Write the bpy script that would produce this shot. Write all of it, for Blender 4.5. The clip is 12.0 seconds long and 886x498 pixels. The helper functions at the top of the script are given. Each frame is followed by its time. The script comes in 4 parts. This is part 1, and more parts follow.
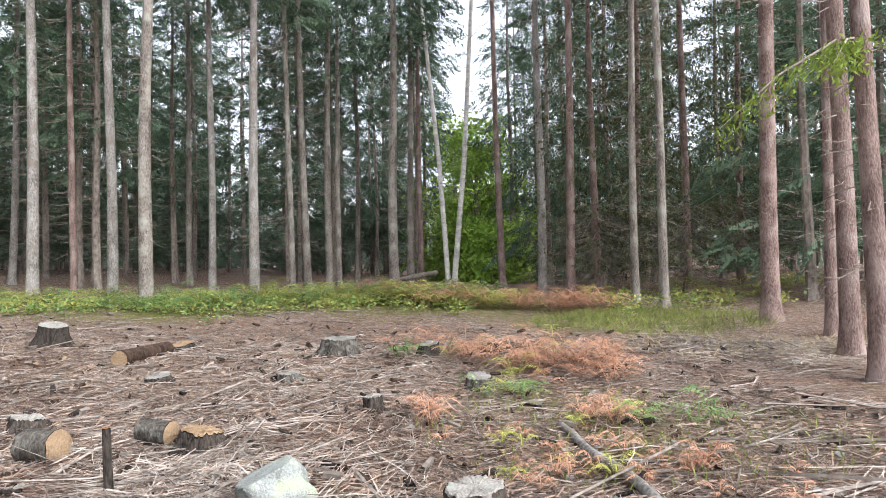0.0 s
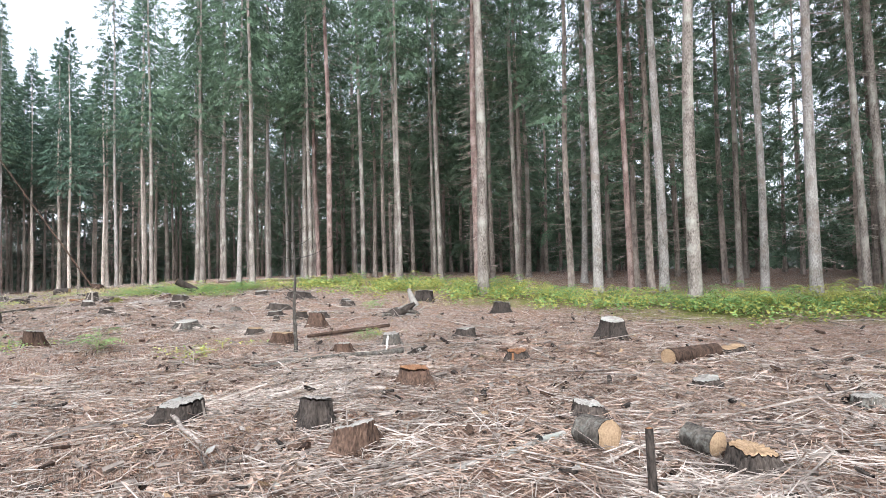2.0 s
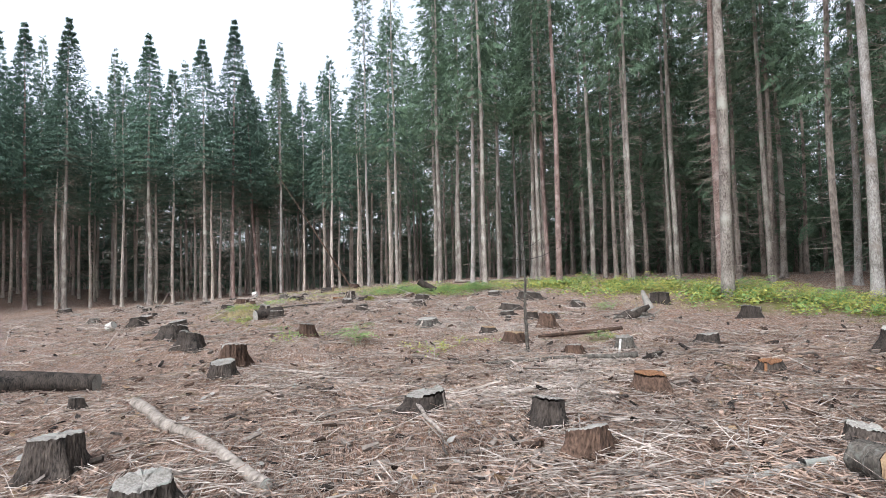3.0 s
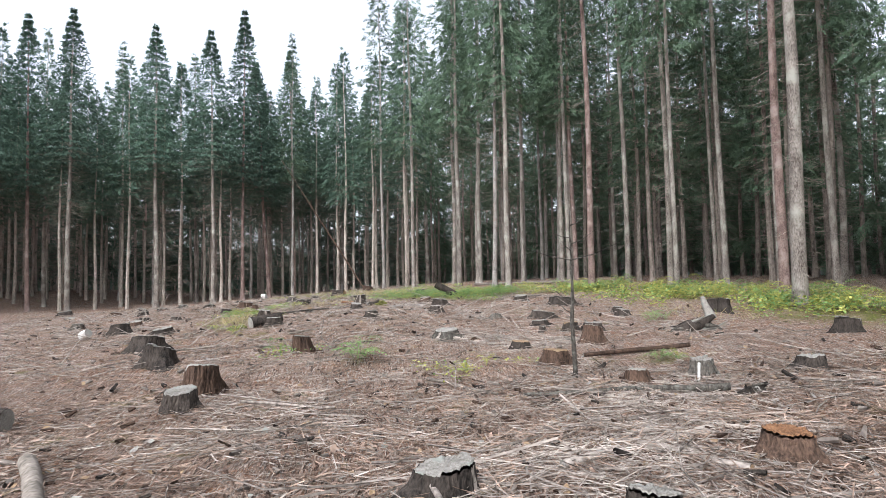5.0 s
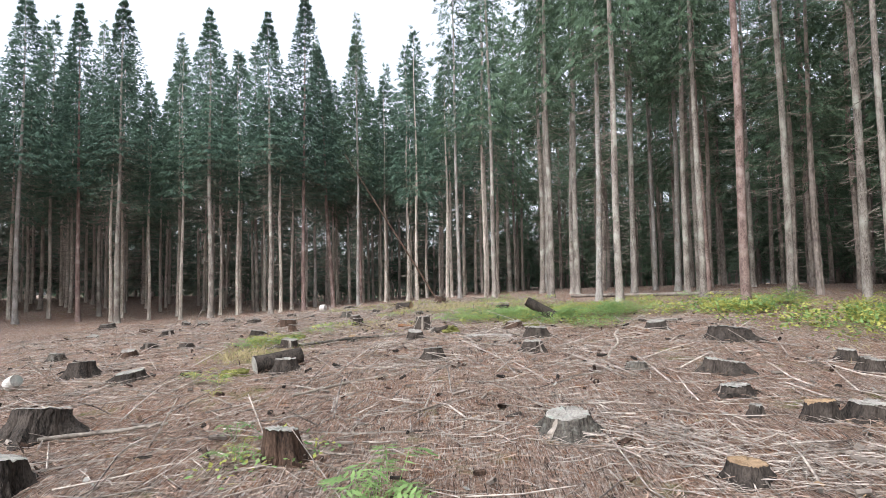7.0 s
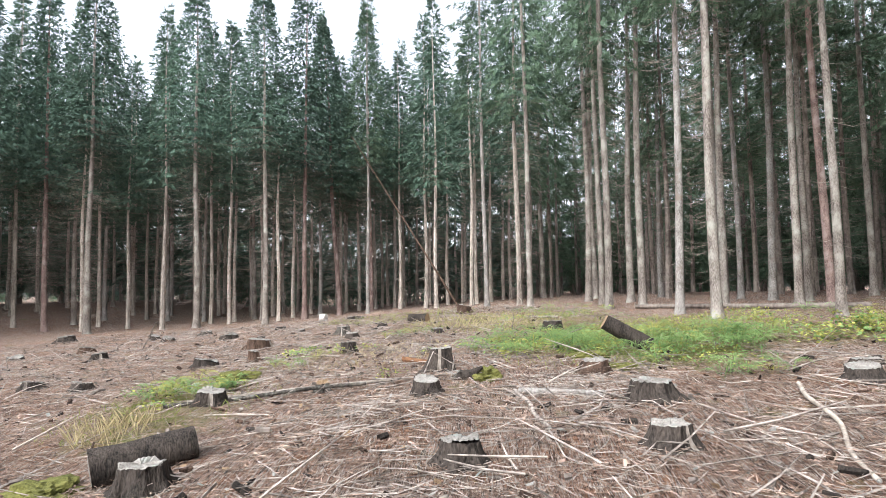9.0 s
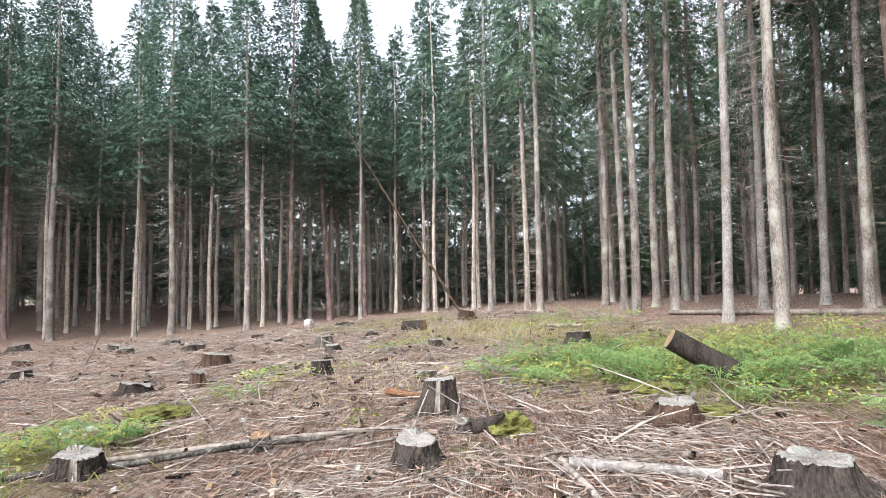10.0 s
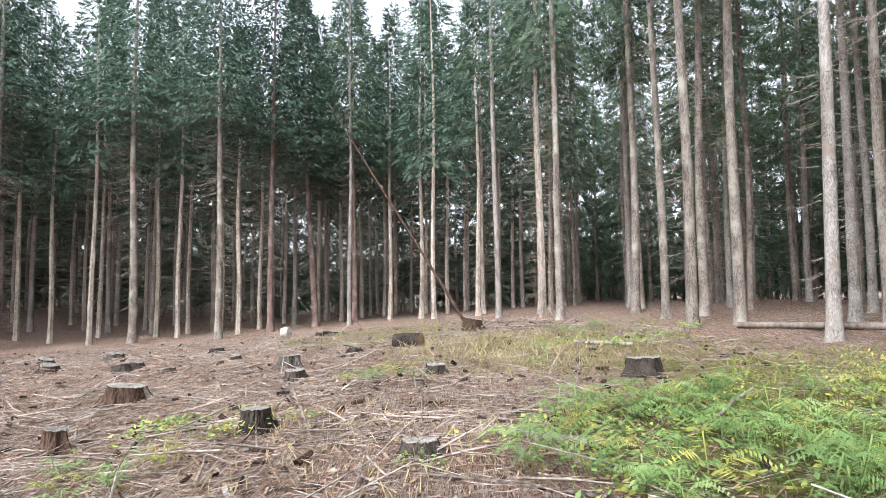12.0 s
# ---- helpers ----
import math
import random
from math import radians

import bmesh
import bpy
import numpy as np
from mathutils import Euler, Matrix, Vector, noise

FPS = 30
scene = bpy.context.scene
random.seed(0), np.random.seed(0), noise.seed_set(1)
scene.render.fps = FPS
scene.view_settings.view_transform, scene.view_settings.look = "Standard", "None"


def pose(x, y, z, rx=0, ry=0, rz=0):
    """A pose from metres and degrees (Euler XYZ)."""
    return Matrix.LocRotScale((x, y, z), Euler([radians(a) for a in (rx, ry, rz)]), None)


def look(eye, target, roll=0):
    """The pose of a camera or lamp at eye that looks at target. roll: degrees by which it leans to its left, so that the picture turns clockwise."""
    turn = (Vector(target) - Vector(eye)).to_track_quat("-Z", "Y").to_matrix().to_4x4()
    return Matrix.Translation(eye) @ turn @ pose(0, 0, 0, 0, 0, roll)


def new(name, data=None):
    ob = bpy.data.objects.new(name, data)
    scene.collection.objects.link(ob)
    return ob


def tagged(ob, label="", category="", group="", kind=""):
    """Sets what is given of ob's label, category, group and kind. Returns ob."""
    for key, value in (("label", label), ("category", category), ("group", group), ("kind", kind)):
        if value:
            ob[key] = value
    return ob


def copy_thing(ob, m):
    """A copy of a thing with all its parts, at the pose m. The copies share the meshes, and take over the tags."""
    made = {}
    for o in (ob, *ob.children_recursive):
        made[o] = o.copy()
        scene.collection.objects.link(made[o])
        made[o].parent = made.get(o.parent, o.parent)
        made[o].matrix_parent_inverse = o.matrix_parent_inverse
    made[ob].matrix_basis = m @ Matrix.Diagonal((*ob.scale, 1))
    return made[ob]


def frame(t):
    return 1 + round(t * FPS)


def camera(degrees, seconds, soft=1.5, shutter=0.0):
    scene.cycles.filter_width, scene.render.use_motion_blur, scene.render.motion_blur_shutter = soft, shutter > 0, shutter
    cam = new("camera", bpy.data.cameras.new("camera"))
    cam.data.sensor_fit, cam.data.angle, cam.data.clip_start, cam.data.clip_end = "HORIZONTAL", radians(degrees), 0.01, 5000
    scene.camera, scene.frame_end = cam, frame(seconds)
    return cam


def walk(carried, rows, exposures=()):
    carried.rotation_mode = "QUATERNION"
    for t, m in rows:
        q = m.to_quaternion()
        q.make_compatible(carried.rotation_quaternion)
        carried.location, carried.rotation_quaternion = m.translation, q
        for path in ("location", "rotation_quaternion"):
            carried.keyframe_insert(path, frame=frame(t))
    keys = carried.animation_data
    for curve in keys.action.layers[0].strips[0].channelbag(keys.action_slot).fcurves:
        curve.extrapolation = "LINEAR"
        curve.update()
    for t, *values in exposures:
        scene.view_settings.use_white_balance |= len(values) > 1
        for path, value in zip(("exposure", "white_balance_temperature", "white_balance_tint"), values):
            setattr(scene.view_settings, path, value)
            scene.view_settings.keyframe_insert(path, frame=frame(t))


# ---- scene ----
cam = camera(71.2, 12.0, 0.85)
PATH = [
    (0.0, pose(0.000, 0.000, 1.589, 91.360, 1.076, 13.402)),
    (0.5, pose(-0.162, 0.415, 1.560, 91.641, 1.204, 24.431)),
    (1.0, pose(-0.232, 0.517, 1.543, 91.953, 1.271, 36.773)),
    (1.5, pose(-0.229, 0.487, 1.550, 92.205, 1.370, 49.153)),
    (2.0, pose(-0.240, 0.452, 1.550, 92.512, 1.360, 61.455)),
    (2.5, pose(-0.237, 0.440, 1.553, 92.849, 1.370, 73.709)),
    (3.0, pose(-0.220, 0.436, 1.555, 93.062, 1.234, 82.431)),
    (3.2, pose(-0.240, 0.439, 1.552, 93.116, 1.189, 83.481)),
    (4.8, pose(-2.396, 0.654, 1.590, 93.248, 1.001, 83.989)),
    (5.0, pose(-2.925, 0.704, 1.612, 93.234, 1.032, 84.072)),
    (5.5, pose(-4.426, 0.839, 1.766, 93.299, 1.069, 85.144)),
    (6.0, pose(-6.077, 0.959, 1.899, 93.405, 1.094, 87.198)),
    (6.5, pose(-7.838, 0.998, 1.977, 93.545, 0.992, 90.063)),
    (7.0, pose(-9.641, 0.984, 2.029, 93.617, 0.974, 91.350)),
    (7.2, pose(-10.378, 0.982, 2.042, 93.655, 0.976, 91.748)),
    (8.8, pose(-15.562, 0.709, 2.212, 93.868, 0.861, 93.181)),
    (9.0, pose(-16.227, 0.676, 2.220, 93.884, 0.830, 93.286)),
    (9.5, pose(-17.890, 0.576, 2.240, 93.963, 0.818, 93.276)),
    (10.0, pose(-19.552, 0.476, 2.252, 94.073, 0.845, 93.213)),
    (10.5, pose(-21.205, 0.375, 2.275, 94.167, 0.788, 93.184)),
    (11.0, pose(-22.791, 0.261, 2.318, 94.304, 0.754, 93.129)),
    (11.5, pose(-23.613, 0.184, 2.327, 94.332, 0.708, 93.081)),
    (12.0, pose(-23.825, 0.143, 2.339, 94.272, 0.634, 93.046)),
]
walk(cam, PATH, [(0.0, 1.7, 6050, 10), (1.9, 1.85, 5880, 10), (3.1, 1.5, 5880, 10), (6.0, 1.5, 5980, 10), (9.0, 1.84, 6030, 10), (12.0, 1.92, 6060, 11)])

# ---- light: overcast sky with a broad, weak sun ----
world = bpy.data.worlds.new("overcast_sky")
scene.world = world
world.use_nodes = True
wn = world.node_tree.nodes
sky = wn.new("ShaderNodeTexSky")
sky.sky_type = "NISHITA"
sky.sun_disc = False
sky.sun_elevation, sky.sun_rotation = radians(48), radians(119)
sky.air_density, sky.dust_density, sky.ozone_density = 1.0, 4.0, 1.0
pale = wn.new("ShaderNodeHueSaturation")
pale.inputs["Saturation"].default_value = 0.22
world.node_tree.links.new(sky.outputs["Color"], pale.inputs["Color"])
world.node_tree.links.new(pale.outputs["Color"], wn["Background"].inputs["Color"])
wn["Background"].inputs["Strength"].default_value = 0.15
sun = new("sun", bpy.data.lights.new("sun", "SUN"))
sun.data.energy, sun.data.angle, sun.data.color = 0.3, radians(25), (1.0, 0.96, 0.9)
sun.matrix_world = look((22, -12, 28), (0, 0, 0))

# ---- materials ----


def material(name, dark, light, scale=6.0, rough=0.9, bump=0.4, fine=40.0, stretch=(1, 1, 1), vary=0.25, leafy=0.0, space="Object", third=None, third_scale=1.2, ragged=0.0, cover_share=0.5):
    """A rough natural surface: two noises mix the colours, each object or island differs a little."""
    m = bpy.data.materials.new(name)
    m.use_nodes = True
    n, l = m.node_tree.nodes, m.node_tree.links
    bs = n["Principled BSDF"]
    bs.inputs["Roughness"].default_value = rough
    bs.inputs["Specular IOR Level"].default_value = 0.2
    tc = n.new("ShaderNodeTexCoord")
    mp = n.new("ShaderNodeMapping")
    mp.inputs["Scale"].default_value = stretch
    l.new(tc.outputs[space], mp.inputs["Vector"])
    big, small = n.new("ShaderNodeTexNoise"), n.new("ShaderNodeTexNoise")
    big.inputs["Scale"].default_value, small.inputs["Scale"].default_value = scale, fine
    big.inputs["Detail"].default_value, small.inputs["Detail"].default_value = 4, 3
    for t in (big, small):
        l.new(mp.outputs["Vector"], t.inputs["Vector"])
    add = n.new("ShaderNodeMath")
    add.operation = "ADD"
    l.new(big.outputs["Fac"], add.inputs[0])
    l.new(small.outputs["Fac"], add.inputs[1])
    rng = n.new("ShaderNodeMapRange")
    rng.inputs["From Min"].default_value, rng.inputs["From Max"].default_value = 0.7, 1.3
    l.new(add.outputs["Value"], rng.inputs["Value"])
    mix = n.new("ShaderNodeMix")
    mix.data_type = "RGBA"
    mix.inputs["A"].default_value, mix.inputs["B"].default_value = (*dark, 1), (*light, 1)
    l.new(rng.outputs["Result"], mix.inputs["Factor"])
    out = mix.outputs["Result"]
    if third:
        patch = n.new("ShaderNodeTexNoise")
        patch.inputs["Scale"].default_value, patch.inputs["Detail"].default_value = third_scale, 5
        l.new(tc.outputs[space], patch.inputs["Vector"])
        pr = n.new("ShaderNodeMapRange")
        pr.inputs["From Min"].default_value, pr.inputs["From Max"].default_value = 0.52, 0.66
        l.new(patch.outputs["Fac"], pr.inputs["Value"])
        m2 = n.new("ShaderNodeMix")
        m2.data_type = "RGBA"
        m2.inputs["B"].default_value = (*third, 1)
        l.new(pr.outputs["Result"], m2.inputs["Factor"])
        l.new(out, m2.inputs["A"])
        out = m2.outputs["Result"]
    hs = n.new("ShaderNodeHueSaturation")
    oi, geo = n.new("ShaderNodeObjectInfo"), n.new("ShaderNodeNewGeometry")
    mean = n.new("ShaderNodeMath")
    mean.operation = "ADD"
    l.new(oi.outputs["Random"], mean.inputs[0])
    l.new(geo.outputs["Random Per Island"], mean.inputs[1])
    vr = n.new("ShaderNodeMapRange")
    vr.inputs["From Max"].default_value = 2.0
    vr.inputs["To Min"].default_value, vr.inputs["To Max"].default_value = 1 - vary, 1 + vary
    l.new(mean.outputs["Value"], vr.inputs["Value"])
    l.new(vr.outputs["Result"], hs.inputs["Value"])
    l.new(out, hs.inputs["Color"])
    l.new(hs.outputs["Color"], bs.inputs["Base Color"])
    if bump:
        bp = n.new("ShaderNodeBump")
        bp.inputs["Strength"].default_value, bp.inputs["Distance"].default_value = bump, 0.02
        l.new(add.outputs["Value"], bp.inputs["Height"])
        l.new(bp.outputs["Normal"], bs.inputs["Normal"])
    if leafy:
        tr = n.new("ShaderNodeBsdfTranslucent")
        l.new(hs.outputs["Color"], tr.inputs["Color"])
        ms = n.new("ShaderNodeMixShader")
        ms.inputs["Fac"].default_value = leafy
        l.new(bs.outputs["BSDF"], ms.inputs[1])
        l.new(tr.outputs["BSDF"], ms.inputs[2])
        out = ms.outputs["Shader"]
        if ragged:
            holes = n.new("ShaderNodeTexNoise")
            holes.inputs["Scale"].default_value, holes.inputs["Detail"].default_value = ragged, 2
            hang = n.new("ShaderNodeMapping")
            hang.inputs["Scale"].default_value = (1, 1, 0.45)
            l.new(tc.outputs[space], hang.inputs["Vector"])
            l.new(hang.outputs["Vector"], holes.inputs["Vector"])
            cut = n.new("ShaderNodeMath")
            cut.operation = "GREATER_THAN"
            cut.inputs[1].default_value = cover_share
            l.new(holes.outputs["Fac"], cut.inputs[0])
            clear, cm = n.new("ShaderNodeBsdfTransparent"), n.new("ShaderNodeMixShader")
            l.new(cut.outputs["Value"], cm.inputs["Fac"])
            l.new(clear.outputs["BSDF"], cm.inputs[1])
            l.new(out, cm.inputs[2])
            out = cm.outputs["Shader"]
        l.new(out, n["Material Output"].inputs["Surface"])
    return m


BARK = material("spruce_bark", (0.075, 0.058, 0.048), (0.315, 0.278, 0.24), 3.0, 0.9, 0.9, 30, (1, 1, 0.45), 0.3, third=(0.33, 0.32, 0.27), third_scale=1.4)
BARK_PALE = material("pale_bark", (0.10, 0.085, 0.072), (0.37, 0.345, 0.315), 2.5, 0.9, 0.8, 26, (1, 1, 0.6), 0.2, third=(0.20, 0.165, 0.14), third_scale=2.2)
BARK_RED = material("reddish_bark", (0.085, 0.054, 0.046), (0.30, 0.215, 0.185), 4.0, 0.9, 1.0, 36, (1, 1, 0.5), 0.2, third=(0.30, 0.235, 0.21), third_scale=2.0)
# far bark, lightened in colour to offset the dim forest interior
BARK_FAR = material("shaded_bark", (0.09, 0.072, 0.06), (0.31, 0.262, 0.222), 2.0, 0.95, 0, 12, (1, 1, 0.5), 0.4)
# pale western trunks, brightened further for light missing among them
BARK_BRIGHTENED = material("brightened_bark", (0.18, 0.15, 0.125), (0.47, 0.41, 0.35), 2.0, 0.95, 0, 12, (1, 1, 0.5), 0.4)
DEAD = material("dead_twig", (0.18, 0.15, 0.12), (0.48, 0.41, 0.34), 3.0, 0.95, 0, 20, (1, 1, 1), 0.35)
DEAD_MID = material("brown_grey_twig", (0.10, 0.082, 0.066), (0.33, 0.285, 0.24), 3.0, 0.95, 0, 20, (1, 1, 1), 0.35)
DEAD_GREY = material("grey_twig", (0.08, 0.066, 0.054), (0.28, 0.24, 0.20), 3.0, 0.95, 0, 20, (1, 1, 1), 0.35)
NEEDLE = material("spruce_needles", (0.048, 0.080, 0.050), (0.155, 0.225, 0.14), 0.7, 0.75, 0, 9, (1, 1, 1), 0.55, 0.3, ragged=19.0, cover_share=0.493)
NEEDLE_BLUE = material("bluish_needles", (0.040, 0.074, 0.056), (0.125, 0.19, 0.135), 0.7, 0.75, 0, 9, (1, 1, 1), 0.5, 0.18, ragged=18.0, cover_share=0.33)
NEEDLE_DEEP = material("deep_forest_needles", (0.040, 0.074, 0.054), (0.13, 0.195, 0.135), 0.7, 0.75, 0, 9, (1, 1, 1), 0.55, 0.2, ragged=17.0, cover_share=0.45)
NEEDLE_FRESH = material("fresh_needles", (0.09, 0.15, 0.02), (0.28, 0.36, 0.06), 2.0, 0.7, 0, 12, (1, 1, 1), 0.4, 0.35)
NEEDLE_OLIVE = material("olive_brown_needles", (0.055, 0.062, 0.030), (0.17, 0.175, 0.085), 0.7, 0.8, 0, 9, (1, 1, 1), 0.5, 0.3, ragged=16.0, cover_share=0.54)
STUMP = material("stump_bark", (0.004, 0.0035, 0.003), (0.075, 0.060, 0.049), 9.0, 0.95, 1.0, 55, (1, 1, 0.3), 0.45)
STUMP_GREY = material("lichened_stump_bark", (0.007, 0.006, 0.005), (0.12, 0.104, 0.086), 8.0, 0.95, 1.0, 45, (1, 1, 0.4), 0.3, third=(0.14, 0.135, 0.115), third_scale=14)
STUMP_BROWN = material("flaking_brown_bark", (0.011, 0.007, 0.005), (0.115, 0.072, 0.05), 9.0, 0.95, 1.0, 50, (1, 1, 0.3), 0.35)
WOOD_GREY = material("weathered_cut_wood", (0.12, 0.108, 0.092), (0.34, 0.315, 0.28), 5.0, 0.9, 0.3, 60, (1, 1, 1), 0.3, third=(0.22, 0.23, 0.20), third_scale=6)
WOOD_TAN = material("fresh_cut_wood", (0.15, 0.095, 0.052), (0.35, 0.245, 0.15), 5.0, 0.85, 0.3, 60, (1, 1, 1), 0.25)
WOOD_RED = material("rotten_orange_wood", (0.07, 0.034, 0.019), (0.25, 0.13, 0.065), 8.0, 0.95, 0.6, 50, (1, 1, 1), 0.3)
STICK = material("bleached_sticks", (0.055, 0.042, 0.034), (0.46, 0.395, 0.34), 1.5, 0.9, 0, 15, (1, 1, 1), 0.55)
STRAW = material("needle_straw", (0.05, 0.030, 0.021), (0.56, 0.40, 0.305), 0.9, 0.95, 0, 8, (1, 1, 1), 0.55)
FERN = material("green_fern", (0.095, 0.17, 0.055), (0.30, 0.43, 0.155), 1.0, 0.7, 0, 6, (1, 1, 1), 0.35, 0.35)
FERN_YELLOW = material("yellowing_fern", (0.20, 0.22, 0.05), (0.50, 0.48, 0.14), 1.0, 0.75, 0, 6, (1, 1, 1), 0.4, 0.35)
MOSS = material("bright_moss", (0.05, 0.055, 0.014), (0.20, 0.19, 0.055), 6.0, 0.95, 0.9, 60, (1, 1, 1), 0.2)
FERN_BROWN = material("withered_bracken", (0.24, 0.115, 0.07), (0.60, 0.36, 0.235), 1.0, 0.85, 0, 6, (1, 1, 1), 0.4, 0.3)
GRASS = material("grass_blades", (0.12, 0.15, 0.035), (0.34, 0.36, 0.11), 0.6, 0.8, 0, 5, (1, 1, 1), 0.45, 0.3)
GRASS_DRY = material("dry_grass_blades", (0.30, 0.24, 0.12), (0.58, 0.48, 0.28), 0.6, 0.9, 0, 5, (1, 1, 1), 0.4, 0.3)
LEAF = material("broad_leaves", (0.14, 0.26, 0.035), (0.44, 0.58, 0.12), 0.4, 0.7, 0, 4, (1, 1, 1), 0.5, 0.4)
ROCK = material("lichened_granite", (0.16, 0.17, 0.15), (0.38, 0.39, 0.37), 5.0, 0.85, 0.6, 70, (1, 1, 1), 0.05, third=(0.33, 0.37, 0.24), third_scale=5)
BIRCH = material("birch_bark", (0.28, 0.25, 0.22), (0.68, 0.65, 0.60), 2.0, 0.8, 0.3, 14, (1, 1, 2.5), 0.1)


def ground_material():
    """Needle litter with bare orange soil; green cover where the mesh's cover value says so."""
    m = bpy.data.materials.new("forest_floor")
    m.use_nodes = True
    n, l = m.node_tree.nodes, m.node_tree.links
    bs = n["Principled BSDF"]
    bs.inputs["Roughness"].default_value = 0.97
    bs.inputs["Specular IOR Level"].default_value = 0.1
    tc = n.new("ShaderNodeTexCoord")

    def noise_at(scale, detail=5, rough=0.6):
        t = n.new("ShaderNodeTexNoise")
        t.inputs["Scale"].default_value, t.inputs["Detail"].default_value, t.inputs["Roughness"].default_value = scale, detail, rough
        l.new(tc.outputs["Object"], t.inputs["Vector"])
        return t.outputs["Fac"]

    def mixed(a, b, fac, lo=0.0, hi=1.0):
        r = n.new("ShaderNodeMapRange")
        r.inputs["From Min"].default_value, r.inputs["From Max"].default_value = lo, hi
        l.new(fac, r.inputs["Value"])
        x = n.new("ShaderNodeMix")
        x.data_type = "RGBA"
        l.new(r.outputs["Result"], x.inputs["Factor"])
        for key, v in (("A", a), ("B", b)):
            if isinstance(v, tuple):
                x.inputs[key].default_value = (*v, 1)
            else:
                l.new(v, x.inputs[key])
        return x.outputs["Result"]

    fine, mid, wide, tangle = noise_at(26, 8, 0.85), noise_at(2.6, 6, 0.65), noise_at(0.5, 6, 0.6), noise_at(9, 6, 0.75)
    litter = mixed((0.040, 0.021, 0.014), (0.50, 0.305, 0.215), fine, 0.36, 0.66)
    soil = mixed((0.09, 0.042, 0.024), (0.46, 0.235, 0.13), fine, 0.36, 0.66)
    grey = mixed((0.05, 0.038, 0.030), (0.54, 0.435, 0.365), fine, 0.36, 0.66)
    col = mixed(litter, grey, tangle, 0.42, 0.60)
    col = mixed(col, litter, wide, 0.40, 0.60)
    col = mixed(col, soil, mid, 0.55, 0.67)
    # pale tones draw twigs and straw, dark tones paint the shadows among them
    for turn, tone, wide_by in ((1.7, (0.045, 0.030, 0.022), 19), (0.6, (0.05, 0.036, 0.028), 17), (2.6, (0.47, 0.40, 0.345), 21), (0.3, (0.50, 0.42, 0.36), 48), (1.35, (0.05, 0.036, 0.028), 44), (2.2, (0.46, 0.35, 0.28), 48), (2.9, (0.55, 0.49, 0.43), 42), (0.9, (0.06, 0.045, 0.035), 48)):
        rot = n.new("ShaderNodeMapping")
        rot.inputs["Rotation"].default_value = (0, 0, turn)
        rot.inputs["Scale"].default_value = (wide_by * 0.11, wide_by, wide_by * 0.11)
        l.new(tc.outputs["Object"], rot.inputs["Vector"])
        streak = n.new("ShaderNodeTexNoise")
        streak.inputs["Scale"].default_value, streak.inputs["Detail"].default_value, streak.inputs["Distortion"].default_value = 1.0, 4, 1.6
        l.new(rot.outputs["Vector"], streak.inputs["Vector"])
        col = mixed(col, tone, streak.outputs["Fac"], 0.58, 0.69)
    att = n.new("ShaderNodeAttribute")
    att.attribute_name = "cover"
    moss = mixed((0.06, 0.075, 0.02), (0.27, 0.26, 0.075), fine, 0.3, 0.75)
    mm = n.new("ShaderNodeMath")
    mm.operation = "MULTIPLY"
    l.new(att.outputs["Fac"], mm.inputs[0])
    l.new(noise_at(3.0), mm.inputs[1])
    col = mixed(col, moss, mm.outputs["Value"], 0.22, 0.48)
    col = mixed(col, moss, noise_at(0.9, 7, 0.7), 0.60, 0.74)
    l.new(col, bs.inputs["Base Color"])
    bp = n.new("ShaderNodeBump")
    bp.inputs["Strength"].default_value, bp.inputs["Distance"].default_value = 1.0, 0.08
    l.new(fine, bp.inputs["Height"])
    l.new(bp.outputs["Normal"], bs.inputs["Normal"])
    return m


FLOOR = ground_material()

# ---- the lie of the land ----
SLOPE = [(0, 0, 0.702), (0, 1, 1.4), (0, 2, -0.299), (0, 3, -0.725), (0, 4, 0.265), (1, 0, -1.409), (1, 1, -1.426), (1, 2, 1.18), (1, 3, 0.893), (1, 4, -0.488),
         (2, 0, -0.508), (2, 1, -0.328), (2, 2, -0.018), (2, 3, 0.238), (3, 0, 0.879), (3, 1, 0.891), (3, 2, -0.726), (4, 0, 0.566), (4, 1, -0.033), (5, 0, -0.04)]
CLEARING = [(5, -30), (5, 4), (1.5, 9), (1.0, 15.5), (-2, 19), (-8, 20.5), (-13, 14.3), (-18, 11.6), (-22, 12.5), (-29, 9), (-34, 6.5), (-40, 4.8), (-46, 2.4), (-51, 0), (-57, -6), (-54, -11), (-51.5, -17), (-50, -22), (-48, -30)]
# soft patches of green cover: x, y, radius, strength
GREEN = [(-29.5, 2.5, 2.4, 0.75), (-27.5, 4.5, 2.0, 0.7), (-33, 4.5, 3.0, 0.7), (-38, 1.5, 4.0, 0.7), (-45, -3, 4, 0.6), (-26, -4.5, 1.4, 0.8), (-11, 14, 3.2, 0.9), (-5, 18.0, 4, 0.9), (1.0, 14.5, 3.2, 0.9),
         (-17, 12, 3, 0.8), (-24, 11, 3, 0.8), (-30, 8.5, 2.5, 0.7), (-1.0, 7.0, 1.5, 0.5), (0.5, 5.5, 1.2, 0.6), (-20, -2.5, 1.0, 0.6), (-24, -3.5, 1.5, 0.7), (-13.5, 5.6, 0.7, 0.7)]


def base_z(x, y):
    u, v = (min(max(x, -64), 10) + 27) / 36, min(max(y, -30), 28) / 28
    knoll = 0.2 * math.exp(-((x + 26) ** 2 / 30 + (y - 1) ** 2 / 18))
    hollow = 0.22 * math.exp(-((x + 12.2) ** 2 / 7 + (y - 1) ** 2 / 30))
    return sum(c * u ** i * v ** j for i, j, c in SLOPE) + knoll - hollow


